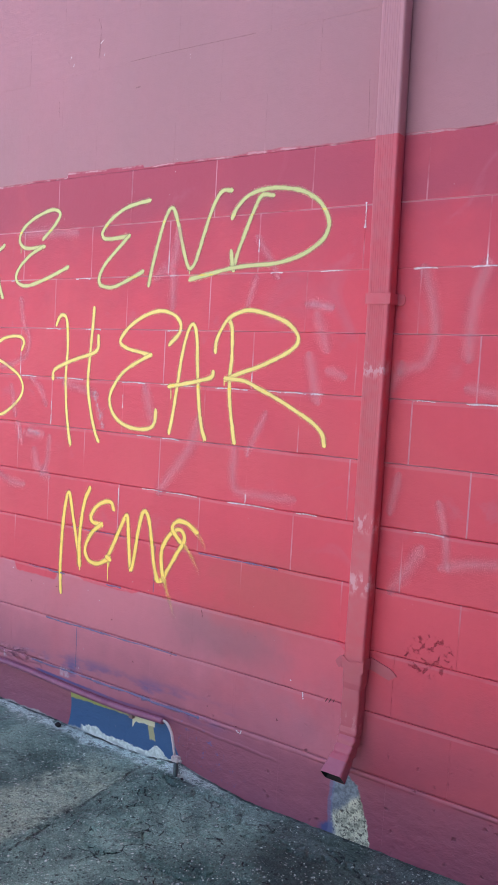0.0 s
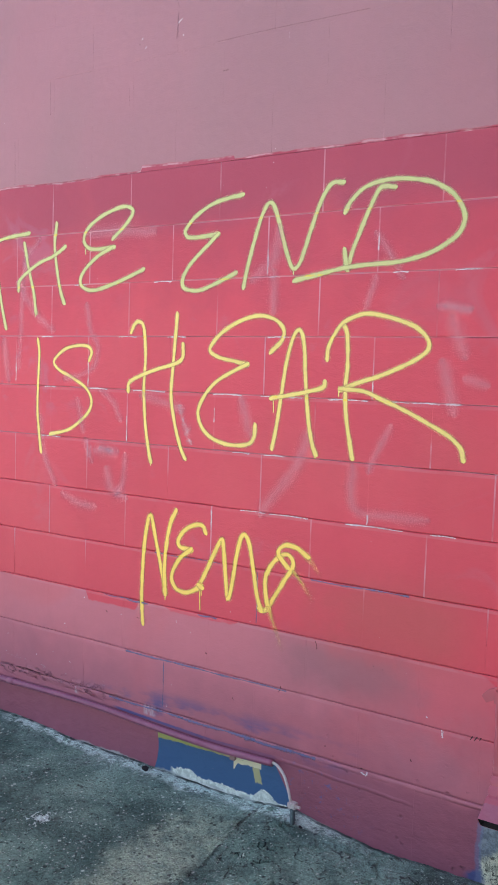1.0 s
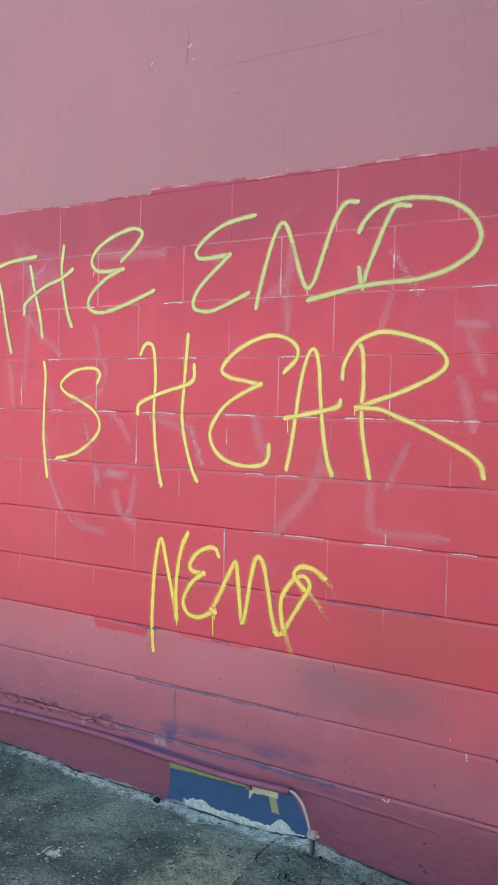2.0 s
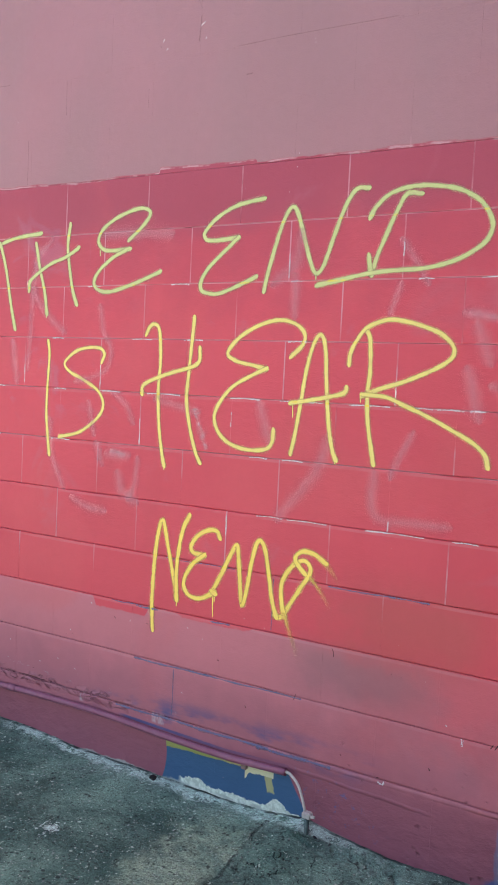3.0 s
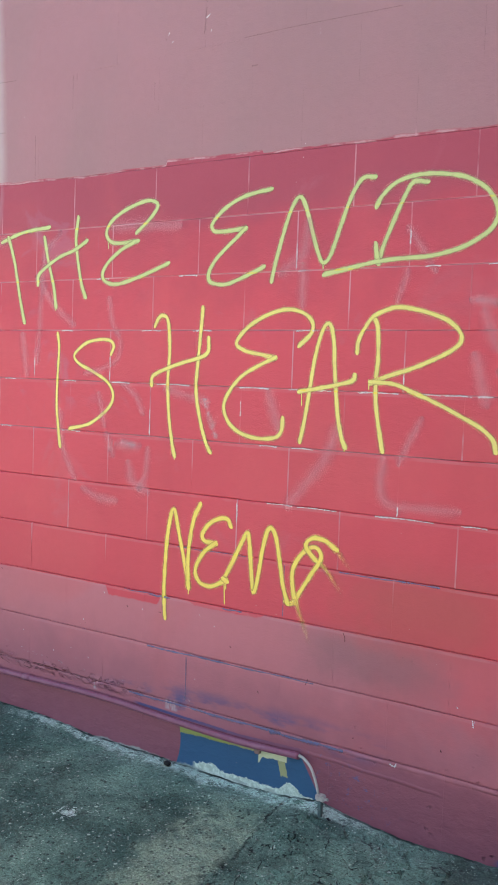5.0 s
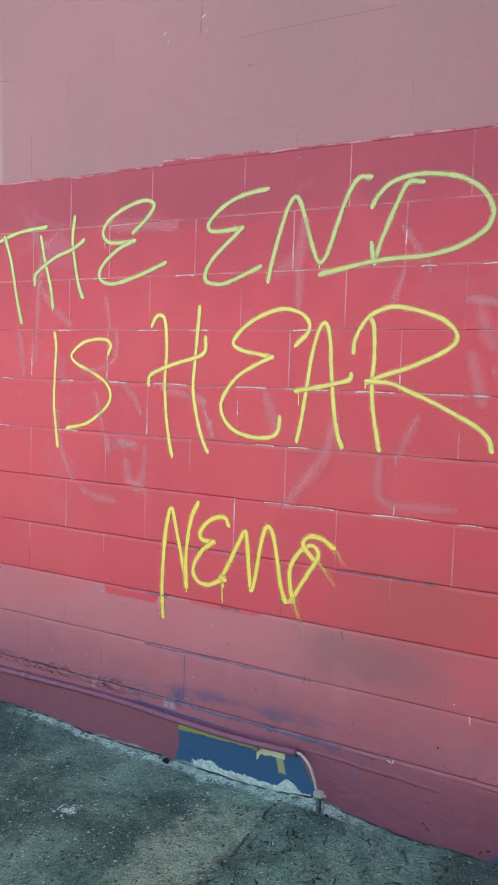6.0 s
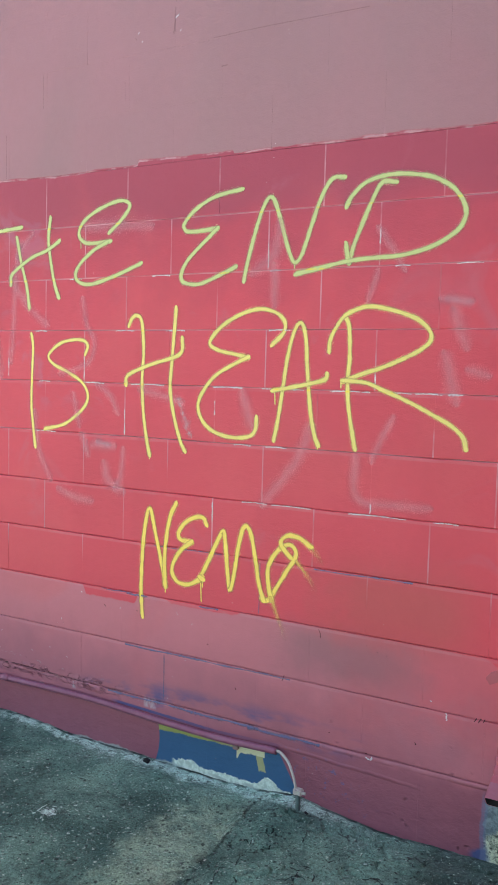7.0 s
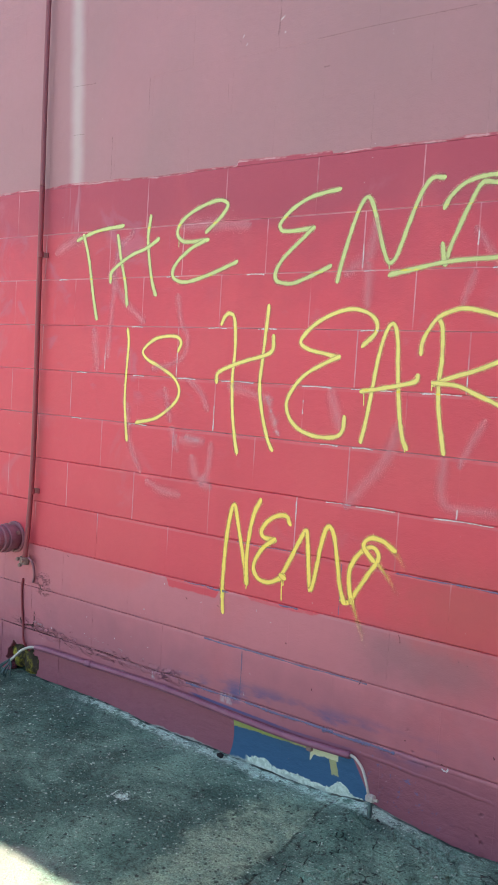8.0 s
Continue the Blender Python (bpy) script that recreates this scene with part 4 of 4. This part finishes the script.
word("yellow sprayed word IS on the red block wall", [([[(-0.482, 1.608), (-0.474, 1.556), (-0.479, 1.441), (-0.481, 1.325), (-0.471, 1.233), (-0.459, 1.152)]], []), ([[(-0.197, 1.535), (-0.186, 1.562), (-0.201, 1.583), (-0.248, 1.589), (-0.320, 1.577), (-0.370, 1.547), (-0.390, 1.519), (-0.361, 1.490), (-0.286, 1.459), (-0.218, 1.424), (-0.185, 1.381), (-0.191, 1.337), (-0.236, 1.292), (-0.307, 1.249), (-0.403, 1.226)]], [])], 0.0195, MAT_LEMON)
word("yellow sprayed word HEAR on the red block wall", [([[(0.016, 1.646), (0.031, 1.672), (0.054, 1.680), (0.076, 1.655), (0.086, 1.546), (0.081, 1.441), (0.089, 1.314), (0.107, 1.209), (0.120, 1.157)], [(0.231, 1.703), (0.225, 1.622), (0.216, 1.508), (0.211, 1.405), (0.231, 1.302), (0.258, 1.221), (0.279, 1.181)], [(0.005, 1.421), (0.009, 1.449), (0.048, 1.471), (0.138, 1.502), (0.225, 1.525), (0.259, 1.547), (0.261, 1.592)]], [DRIPS[7]]), ([[(0.636, 1.575), (0.677, 1.614), (0.681, 1.652), (0.645, 1.684), (0.579, 1.697), (0.502, 1.678), (0.424, 1.634), (0.380, 1.580), (0.417, 1.553), (0.487, 1.539), (0.537, 1.528)], [(0.537, 1.528), (0.477, 1.501), (0.405, 1.460), (0.354, 1.401), (0.335, 1.350), (0.352, 1.300), (0.397, 1.262), (0.468, 1.243), (0.548, 1.248), (0.576, 1.275), (0.580, 1.315)]], []), ([[(0.651, 1.246), (0.666, 1.321), (0.681, 1.427), (0.696, 1.533), (0.717, 1.615), (0.736, 1.647), (0.753, 1.636), (0.765, 1.582), (0.772, 1.488), (0.787, 1.357), (0.804, 1.273), (0.819, 1.237)], [(0.645, 1.416), (0.692, 1.424), (0.775, 1.441), (0.836, 1.457), (0.845, 1.472)]], [DRIPS[4], DRIPS[5]]), ([[(0.906, 1.666), (0.920, 1.630), (0.925, 1.530), (0.920, 1.457), (0.927, 1.366), (0.945, 1.275), (0.953, 1.235)], [(0.850, 1.556), (0.854, 1.593), (0.875, 1.635), (0.902, 1.670), (0.949, 1.692), (0.997, 1.699), (1.072, 1.685), (1.146, 1.659), (1.189, 1.625), (1.198, 1.596), (1.179, 1.570), (1.119, 1.536), (1.038, 1.502), (0.963, 1.477), (0.906, 1.453)], [(0.906, 1.457), (0.984, 1.451), (1.042, 1.430), (1.128, 1.396), (1.221, 1.352), (1.275, 1.323), (1.312, 1.290), (1.321, 1.258)]], [DRIPS[6]])], 0.0215, MAT_LEMON)
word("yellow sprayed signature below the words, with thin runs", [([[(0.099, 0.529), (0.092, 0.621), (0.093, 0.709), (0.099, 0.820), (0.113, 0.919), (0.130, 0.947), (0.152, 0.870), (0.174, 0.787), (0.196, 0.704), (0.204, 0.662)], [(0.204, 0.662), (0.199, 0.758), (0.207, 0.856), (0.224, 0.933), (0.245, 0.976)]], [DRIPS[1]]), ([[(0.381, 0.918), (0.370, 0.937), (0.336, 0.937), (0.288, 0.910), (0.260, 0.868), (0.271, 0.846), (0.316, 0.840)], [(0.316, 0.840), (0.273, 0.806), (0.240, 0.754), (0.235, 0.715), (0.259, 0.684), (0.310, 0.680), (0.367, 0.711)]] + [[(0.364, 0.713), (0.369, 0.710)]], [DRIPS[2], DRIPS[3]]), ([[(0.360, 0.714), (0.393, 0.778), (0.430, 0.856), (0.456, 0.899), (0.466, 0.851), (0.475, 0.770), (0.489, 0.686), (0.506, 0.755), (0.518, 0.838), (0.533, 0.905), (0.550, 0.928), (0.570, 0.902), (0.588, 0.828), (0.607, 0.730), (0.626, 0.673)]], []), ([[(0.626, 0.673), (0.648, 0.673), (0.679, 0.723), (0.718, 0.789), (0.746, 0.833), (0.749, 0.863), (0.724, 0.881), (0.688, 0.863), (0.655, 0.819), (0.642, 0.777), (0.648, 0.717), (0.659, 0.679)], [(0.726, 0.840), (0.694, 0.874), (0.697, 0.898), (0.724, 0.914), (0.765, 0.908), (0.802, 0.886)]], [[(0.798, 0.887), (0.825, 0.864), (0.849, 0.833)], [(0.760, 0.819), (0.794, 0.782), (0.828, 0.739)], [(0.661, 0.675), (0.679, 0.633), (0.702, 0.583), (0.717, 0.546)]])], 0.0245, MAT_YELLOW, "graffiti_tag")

# ---- older rubbed-out marks, chips and cracks on the wall ----
old = thing("rubbed_out_graffiti", "faint pale mauve remains of rubbed-out graffiti on the red wall", "graffiti")
for n, s in enumerate([[(1.077, 1.330), (1.044, 1.265), (1.019, 1.208)], [(0.958, 1.184), (0.954, 1.128), (0.966, 1.073), (1.000, 1.053), (1.067, 1.054), (1.196, 1.055)], [(0.785, 1.281), (0.758, 1.203), (0.715, 1.141), (0.628, 1.033)], [(-0.461, 1.280), (-0.440, 1.142), (-0.381, 1.032)], [(-0.312, 0.981), (-0.252, 0.958), (-0.178, 0.951)], [(-0.090, 1.083), (-0.077, 1.040), (-0.026, 1.012)], [(-0.005, 1.156), (-0.015, 1.068), (-0.040, 1.022)], [(-0.203, 1.196), (-0.187, 1.152)], [(-0.131, 1.179), (-0.075, 1.177)], [(-0.211, 1.736), (-0.193, 1.649), (-0.153, 1.584), (-0.173, 1.507), (-0.243, 1.472), (-0.316, 1.458)], [(-0.590, 1.831), (-0.492, 1.715), (-0.413, 1.659)], [(-0.180, 2.027), (-0.044, 2.024), (0.088, 2.013)], [(-0.487, 2.009), (-0.561, 1.921), (-0.583, 1.646), (-0.595, 1.507)], [(0.637, 1.826), (0.638, 1.731)], [(0.650, 1.966), (0.633, 1.882), (0.571, 1.837)], [(1.018, 1.940), (1.069, 1.868), (1.094, 1.824)], [(1.247, 1.719), (1.299, 1.711)], [(1.277, 1.660), (1.299, 1.593)], [(-0.126, 1.410), (-0.069, 1.370), (-0.039, 1.317)], [(0.091, 1.399), (0.169, 1.382), (0.245, 1.365)], [(1.252, 1.524), (1.277, 1.422)], [(1.009, 1.800), (0.985, 1.729)], [(-0.678, 1.587), (-0.658, 1.458)], [(0.530, 1.381), (0.556, 1.303)], [(-0.253, 1.360), (-0.229, 1.261)]] + [[(1.641, 1.810), (1.672, 1.715), (1.682, 1.630), (1.661, 1.543), (1.598, 1.515)], [(1.826, 1.813), (1.800, 1.715), (1.793, 1.581)], [(1.741, 1.099), (1.762, 1.015), (1.775, 0.930)], [(1.776, 0.922), (1.859, 0.945), (1.930, 0.952)], [(1.570, 1.505), (1.545, 1.451)], [(1.595, 1.169), (1.577, 1.077)], [(1.819, 1.465), (1.888, 1.452)], [(1.675, 0.940), (1.645, 0.890), (1.610, 0.838)], [(1.259, 1.717), (1.303, 1.708)], [(1.339, 1.496), (1.361, 1.488)]] + [[(-0.920, 1.961), (-0.859, 1.986), (-0.799, 2.003)]]):
    bm = bmesh.new()
    ribbon(bm, s, 0.052 + 0.016 * ((n * 7) % 3), 0.0010 + 0.0001 * (n % 5))
    part("mark", bm, MAT_GHOST, old)

MARKS = [
    (MAT_SCRATCH, 0.010, [(0.205, 2.78), (0.199, 2.692)]),
    (MAT_SCRATCH, 0.005, [(-0.428, 2.636), (-0.426, 2.506)]),
    (MAT_SCRATCH, 0.005, [(-0.628, 2.423), (-0.626, 2.249)]),
    (MAT_SCRATCH, 0.005, [(0.37, 2.647), (0.57, 2.650), (0.95, 2.647)]),
    (MAT_SCRATCH, 0.006, [(-0.886, 2.667), (-0.745, 2.662)]),
    (MAT_SCRATCH, 0.005, [(-0.873, 2.458), (-0.80, 2.455)]),
    (MAT_SCRATCH, 0.004, [(-0.02, 2.55), (-0.018, 2.485)]),
    (MAT_SCRATCH, 0.005, [(1.405, 2.425), (1.413, 2.26)]),
    (MAT_SCRATCH, 0.005, [(0.189, 2.84), (0.207, 2.80)]),
    (MAT_SCRATCH, 0.010, [(0.405, 2.545), (0.425, 2.545)]),
    (MAT_SCRATCH, 0.010, [(0.027, 2.70), (0.030, 2.695)]),
    (MAT_CRACK, 0.004, [(0.719, 0.414), (0.716, 0.402), (0.711, 0.392)]),
    (MAT_CRACK, 0.004, [(0.846, 0.600), (0.852, 0.588), (0.853, 0.574)]),
    (MAT_CRACK, 0.005, [(1.389, 0.398), (1.396, 0.410)]),
    (MAT_CRACK, 0.005, [(1.402, 0.398), (1.410, 0.412)]),
    (MAT_CRACK, 0.004, [(1.417, 0.402), (1.422, 0.412)]),
    (MAT_CRACK, 0.008, [(-0.958, 0.425), (-0.955, 0.408), (-0.935, 0.405)]),
    (MAT_CRACK, 0.018, [(-1.088, 0.240), (-1.068, 0.216), (-1.03, 0.222)]),
    (MAT_CRACK, 0.013, [(-0.993, 0.29), (-0.992, 0.25), (-1.0, 0.225)]),
    (MAT_CRACK, 0.020, [(-1.035, 0.218), (-1.005, 0.224), (-0.985, 0.212)]),
    (MAT_CRACK, 0.006, [(-0.975, 0.232), (-0.93, 0.226), (-0.89, 0.214), (-0.86, 0.219), (-0.83, 0.202)]),
    (MAT_CRACK, 0.006, [(-0.83, 0.202), (-0.80, 0.206), (-0.77, 0.188), (-0.73, 0.178)]),
    (MAT_CRACK, 0.005, [(-0.63, 0.205), (-0.55, 0.209), (-0.47, 0.207), (-0.40, 0.210)]),
    (MAT_CRACK, 0.004, [(-0.63, 0.205), (-0.64, 0.186), (-0.60, 0.180)]),
    (MAT_SCUFF, 0.075, [(0.252, 1.36), (0.278, 1.30), (0.300, 1.245)]),
    (MAT_SCUFF, 0.030, [(-0.134, 1.187), (-0.102, 1.184), (-0.072, 1.178)]),
    (MAT_GHOST, 0.040, [(-0.134, 1.187), (-0.102, 1.184), (-0.072, 1.178)]),
    (MAT_GHOST, 0.016, [(-0.200, 1.195), (-0.199, 1.150)]),
    (MAT_GHOST, 0.020, [(-0.184, 1.190), (-0.188, 1.150)]),
    (MAT_CHIP, 0.007, [(0.206, 2.744), (0.222, 2.755)]),
    (MAT_CHIP, 0.006, [(0.226, 2.694), (0.229, 2.699)]),
    (MAT_CHIP, 0.007, [(0.038, 2.712), (0.043, 2.719)]),
    (MAT_CHIP, 0.007, [(0.055, 2.680), (0.060, 2.686)]),
    (MAT_CHIP, 0.014, [(1.299, 0.402), (1.302, 0.384)]),
    (MAT_CHIP, 0.012, [(1.035, 0.192), (1.05, 0.187), (1.056, 0.197)]),
]
rng = random.Random(33)
for _ in range(26):
    x, z, turn = rng.uniform(-0.95, 1.42), rng.uniform(0.20, 0.62), rng.uniform(0, 3.1)
    d = rng.uniform(0.003, 0.008)
    MARKS.append((MAT_CHIP if rng.random() < 0.5 else MAT_CRACK, rng.uniform(0.003, 0.007), [(x, z), (x + d * math.cos(turn), z + d * math.sin(turn))]))
BLUE_BED = [(9, 0.02, 0.36, 0.013), (9, 0.34, 0.74, 0.010), (10, -0.06, 0.30, 0.014), (10, 0.28, 0.62, 0.017), (10, 0.58, 0.86, 0.022), (7, 0.82, 1.17, 0.009), (7, 0.15, 0.45, 0.006), (8, 0.02, 0.12, 0.012), (8, 0.36, 0.44, 0.010), (8, -0.1, 0.05, 0.006)]
for j, a, b, wide in BLUE_BED:
    z = TOP - j * C - wide / 2
    MARKS.append((MAT_OLDBLUE, wide, [(a, z), ((2 * a + b) / 3, z - 0.002), ((a + 2 * b) / 3, z + 0.001), (b, z)]))
for a, b, c in ((0.205, 0.22, 0.39), (0.61, 0.62, 0.80)):
    MARKS.append((MAT_OLDBLUE, 0.006, [(a, b), (a + 0.001, (b + c) / 2), (a, c)]))
for n, (mat, wide, line) in enumerate(MARKS):
    bm = bmesh.new()
    ribbon(bm, line, wide, 0.0010 + 0.0001 * (n % 3), 0, 0.5, 0.7)
    part("crack" if mat is MAT_CRACK else "paint_chip", bm, mat, wall)

# ---- curled flakes of thick paint along the ledge ----
def flake(rng, x, z, size):
    """An uneven scale of paint, held at one side and curling off the wall at the other."""
    bm = bmesh.new()
    n = rng.randint(5, 7)
    lift, turn = rng.uniform(0.003, 0.007), rng.uniform(0, 6.28)
    rim = []
    for i in range(n):
        a = 2 * math.pi * i / n + rng.uniform(-0.3, 0.3)
        rad = size * rng.uniform(0.55, 1.15)
        out = 0.0012 + lift * max(0.0, math.cos(a - turn))
        rim.append((x + 1.7 * rad * math.cos(a), -out, z + 0.6 * rad * math.sin(a)))
    front = [bm.verts.new(p) for p in rim]
    back = [bm.verts.new((p[0], p[1] + 0.0012, p[2])) for p in rim]
    for ring in (front, back):
        hub = bm.verts.new((x, -0.0016 if ring is front else -0.0006, z))
        for i in range(n):
            bm.faces.new((hub, ring[i], ring[(i + 1) % n]))
    for i in range(n):
        bm.faces.new((front[i], front[(i + 1) % n], back[(i + 1) % n], back[i]))
    return bm


rng = random.Random(21)
for n in range(62):
    u = rng.random() ** 1.3
    x = -1.06 + 0.95 * u
    z = 0.232 - 0.034 * min(1.0, u * 2.2) + rng.gauss(0, 0.010 if u > 0.35 else 0.018)
    part("paint_flake", flake(rng, x, z, rng.uniform(0.005, 0.014)), MAT_WALL, wall)
for x, z in ((-0.955, 0.425), (-0.945, 0.440), (-0.925, 0.452), (-0.935, 0.410), (-0.99, 0.275), (-0.985, 0.245), (-1.055, 0.222), (-0.30, 0.432), (-0.33, 0.426)):
    part("paint_flake", flake(rng, x, z, rng.uniform(0.006, 0.012)), MAT_WALL, wall)

# bare filler showing in the joints: course line, from, to
BED = [(4, -0.44, -0.38), (4, -0.21, -0.10), (4, 0.03, 0.18), (4, 1.07, 1.14), (4, 1.26, 1.31), (2, -0.28, -0.22), (2, 1.07, 1.12),
       (2, 1.27, 1.35), (2, 0.62, 0.66), (3, 0.19, 0.27), (3, 0.62, 0.70), (5, -0.45, -0.35), (5, 0.49, 0.56), (6, 0.53, 0.63),
       (6, 1.23, 1.31), (2, 1.60, 1.68), (2, 1.78, 1.90), (4, 1.63, 1.70), (4, 1.80, 1.92), (6, 1.66, 1.76), (4, -0.78, -0.72), (5, -0.80, -0.74), (3, -0.46, -0.40), (2, -0.92, -0.86),
       (4, 0.40, 0.52), (4, 0.60, 0.76), (4, 0.86, 1.00), (4, 1.15, 1.24), (6, 0.65, 0.80), (6, 0.94, 1.14), (5, 0.62, 0.70), (3, -0.05, 0.04), (2, 0.12, 0.20)]
HEAD = [(0.0, 1.225, 1.32), (-0.203, 1.43, 1.52), (0.406, 1.32, 1.37), (0.61, 1.84, 1.92), (1.016, 1.90, 1.95), (1.422, 1.96, 2.04), (-0.61, 1.44, 1.51), (1.016, 1.43, 1.48), (1.829, 1.83, 1.86), (0.406, 0.93, 1.0), (1.016, 1.02, 1.05)]
for j, a, b in BED:
    bm = bmesh.new()
    ribbon(bm, [(a, TOP - j * C - 0.003), ((a + b) / 2, TOP - j * C - 0.001), (b, TOP - j * C - 0.003)], 0.008, 0.0012, 0, 0.3, 0.5)
    part("bare_joint", bm, MAT_CHIP, wall)
for a, b, c in HEAD:
    bm = bmesh.new()
    ribbon(bm, [(a, b), (a + 0.001, (b + c) / 2), (a, c)], 0.008, 0.0012, 0, 0.3, 0.7)
    part("bare_joint", bm, MAT_CHIP, wall)


# ---- the blocks, each with worn edges, bedded in the wall ----
def block_mesh(width, low, high, side, top, seed=0, uneven=0.0):
    """A block's visible shell: a face with softened, slightly uneven edges (more at the bed joints than at the head joints), and its returns."""
    h, n = width / 2, 7
    r = random.Random(seed)
    cuts = [-1 + 2 * i / n for i in range(n + 1)]
    foot = [top * (1 + uneven * r.uniform(-0.75, 1.0)) for _ in cuts]
    head = [top * (1 + uneven * r.uniform(-0.75, 1.0)) for _ in cuts]
    verts, faces = [], []
    for i, d in ((1.0, 0.0), (0.35, 0.22), (0.0, 0.65), (0.0, 0.0)):
        w = h - side * i
        verts += [(u * w, d * e if d or i else 0.05, low + e * i) for u, e in zip(cuts, foot)]
        verts += [(u * w, d * e if d or i else 0.05, high - e * i) for u, e in zip(reversed(cuts), reversed(head))]
    m = 2 * (n + 1)
    faces.append(tuple(range(m)))
    for k in range(3):
        for i in range(m):
            a, b = m * k + i, m * k + (i + 1) % m
            faces.append((a, a + m, b + m, b))
    me = bpy.data.meshes.new("block")
    me.from_pydata(verts, [], faces)
    me.materials.append(MAT_WALL)
    return me


HALF = C / 2
FULL = [block_mesh(B, -HALF + 0.0002, HALF - 0.0002, 0.0002, 0.0026, i, 0.8) for i in range(6)]
OPEN = [block_mesh(B, -HALF + 0.0007, HALF - 0.0007, 0.0003, 0.0034, 10 + i, 0.8) for i in range(6)]
SOFT = [block_mesh(B, -HALF, HALF, 0.0003, 0.0006)]
FOOT = [block_mesh(B, -HALF - 0.30, HALF - 0.0010, 0.0002, 0.0045, 20 + i, 0.9) for i in range(6)]


def holed_block():
    """The foot block with a ragged hole through its shell."""
    bm = bmesh.new()
    nx, nz = 46, 40
    x0, x1, z0, z1 = -B / 2 + 0.002, B / 2 - 0.002, -0.16, HALF - 0.0025
    def ragged(x, z):
        ex, ez = (x + 0.045) / 0.112, (z + 0.065) / 0.080
        n = noise.noise(Vector((x * 38, z * 38, 2.0)))
        return abs(ex) ** 2.6 + abs(ez) ** 2.6 < 1 + 0.55 * n
    vs = [[bm.verts.new((x0 + (x1 - x0) * i / nx, 0.0008 * noise.noise(Vector((i * 0.3, j * 0.3, 0))), z0 + (z1 - z0) * j / nz)) for i in range(nx + 1)] for j in range(nz + 1)]
    for j in range(nz):
        for i in range(nx):
            mx, mz = x0 + (x1 - x0) * (i + 0.5) / nx, z0 + (z1 - z0) * (j + 0.5) / nz
            if not ragged(mx, mz):
                bm.faces.new((vs[j][i], vs[j][i + 1], vs[j + 1][i + 1], vs[j + 1][i]))
    bmesh.ops.delete(bm, geom=[v for v in bm.verts if not v.link_faces], context="VERTS")
    out = bmesh.ops.extrude_face_region(bm, geom=list(bm.faces))
    for v in out["geom"]:
        if isinstance(v, bmesh.types.BMVert):
            v.co.y += 0.04
    me = bpy.data.meshes.new("block")
    bmesh.ops.recalc_face_normals(bm, faces=bm.faces)
    bm.to_mesh(me)
    bm.free()
    me.materials.append(MAT_WALL)
    return me


HOLED = holed_block()
rng = random.Random(3)
rest_v, rest_f = [], []
for course in range(-HIGH, 11):
    z = TOP - course * C - HALF
    shift = 0.0 if course % 2 == 0 else 0.5
    for k in range(-15, 18):
        x = (k + shift + 0.5) * B
        kinds = FOOT if course == 10 else SOFT if course < 0 else OPEN if course > 2 else FULL
        me = kinds[rng.randrange(len(kinds))]
        y = rng.uniform(-0.0004, 0.0004) * (0.0 if course == 10 else 0.25 if course < 0 else 1.0)
        if -2.3 < x < 2.6 and course >= -7:
            if course == 10 and k == -3:
                me = HOLED
            ob = new("block", me)
            ob.location = (x, y, z)
            ob.rotation_euler = (rng.uniform(-0.0012, 0.0012), 0, rng.uniform(-0.0008, 0.0008))
            ob.parent = wall
        else:
            base = len(rest_v)
            rest_v += [(v.co.x + x, v.co.y + y, v.co.z + z) for v in me.vertices]
            rest_f += [tuple(i + base for i in p.vertices) for p in me.polygons]
me = bpy.data.meshes.new("block_courses")
me.from_pydata(rest_v, [], rest_f)
me.materials.append(MAT_WALL)
far_blocks = tagged(new("block_courses", me), kind="stuff")
far_blocks.parent = wall
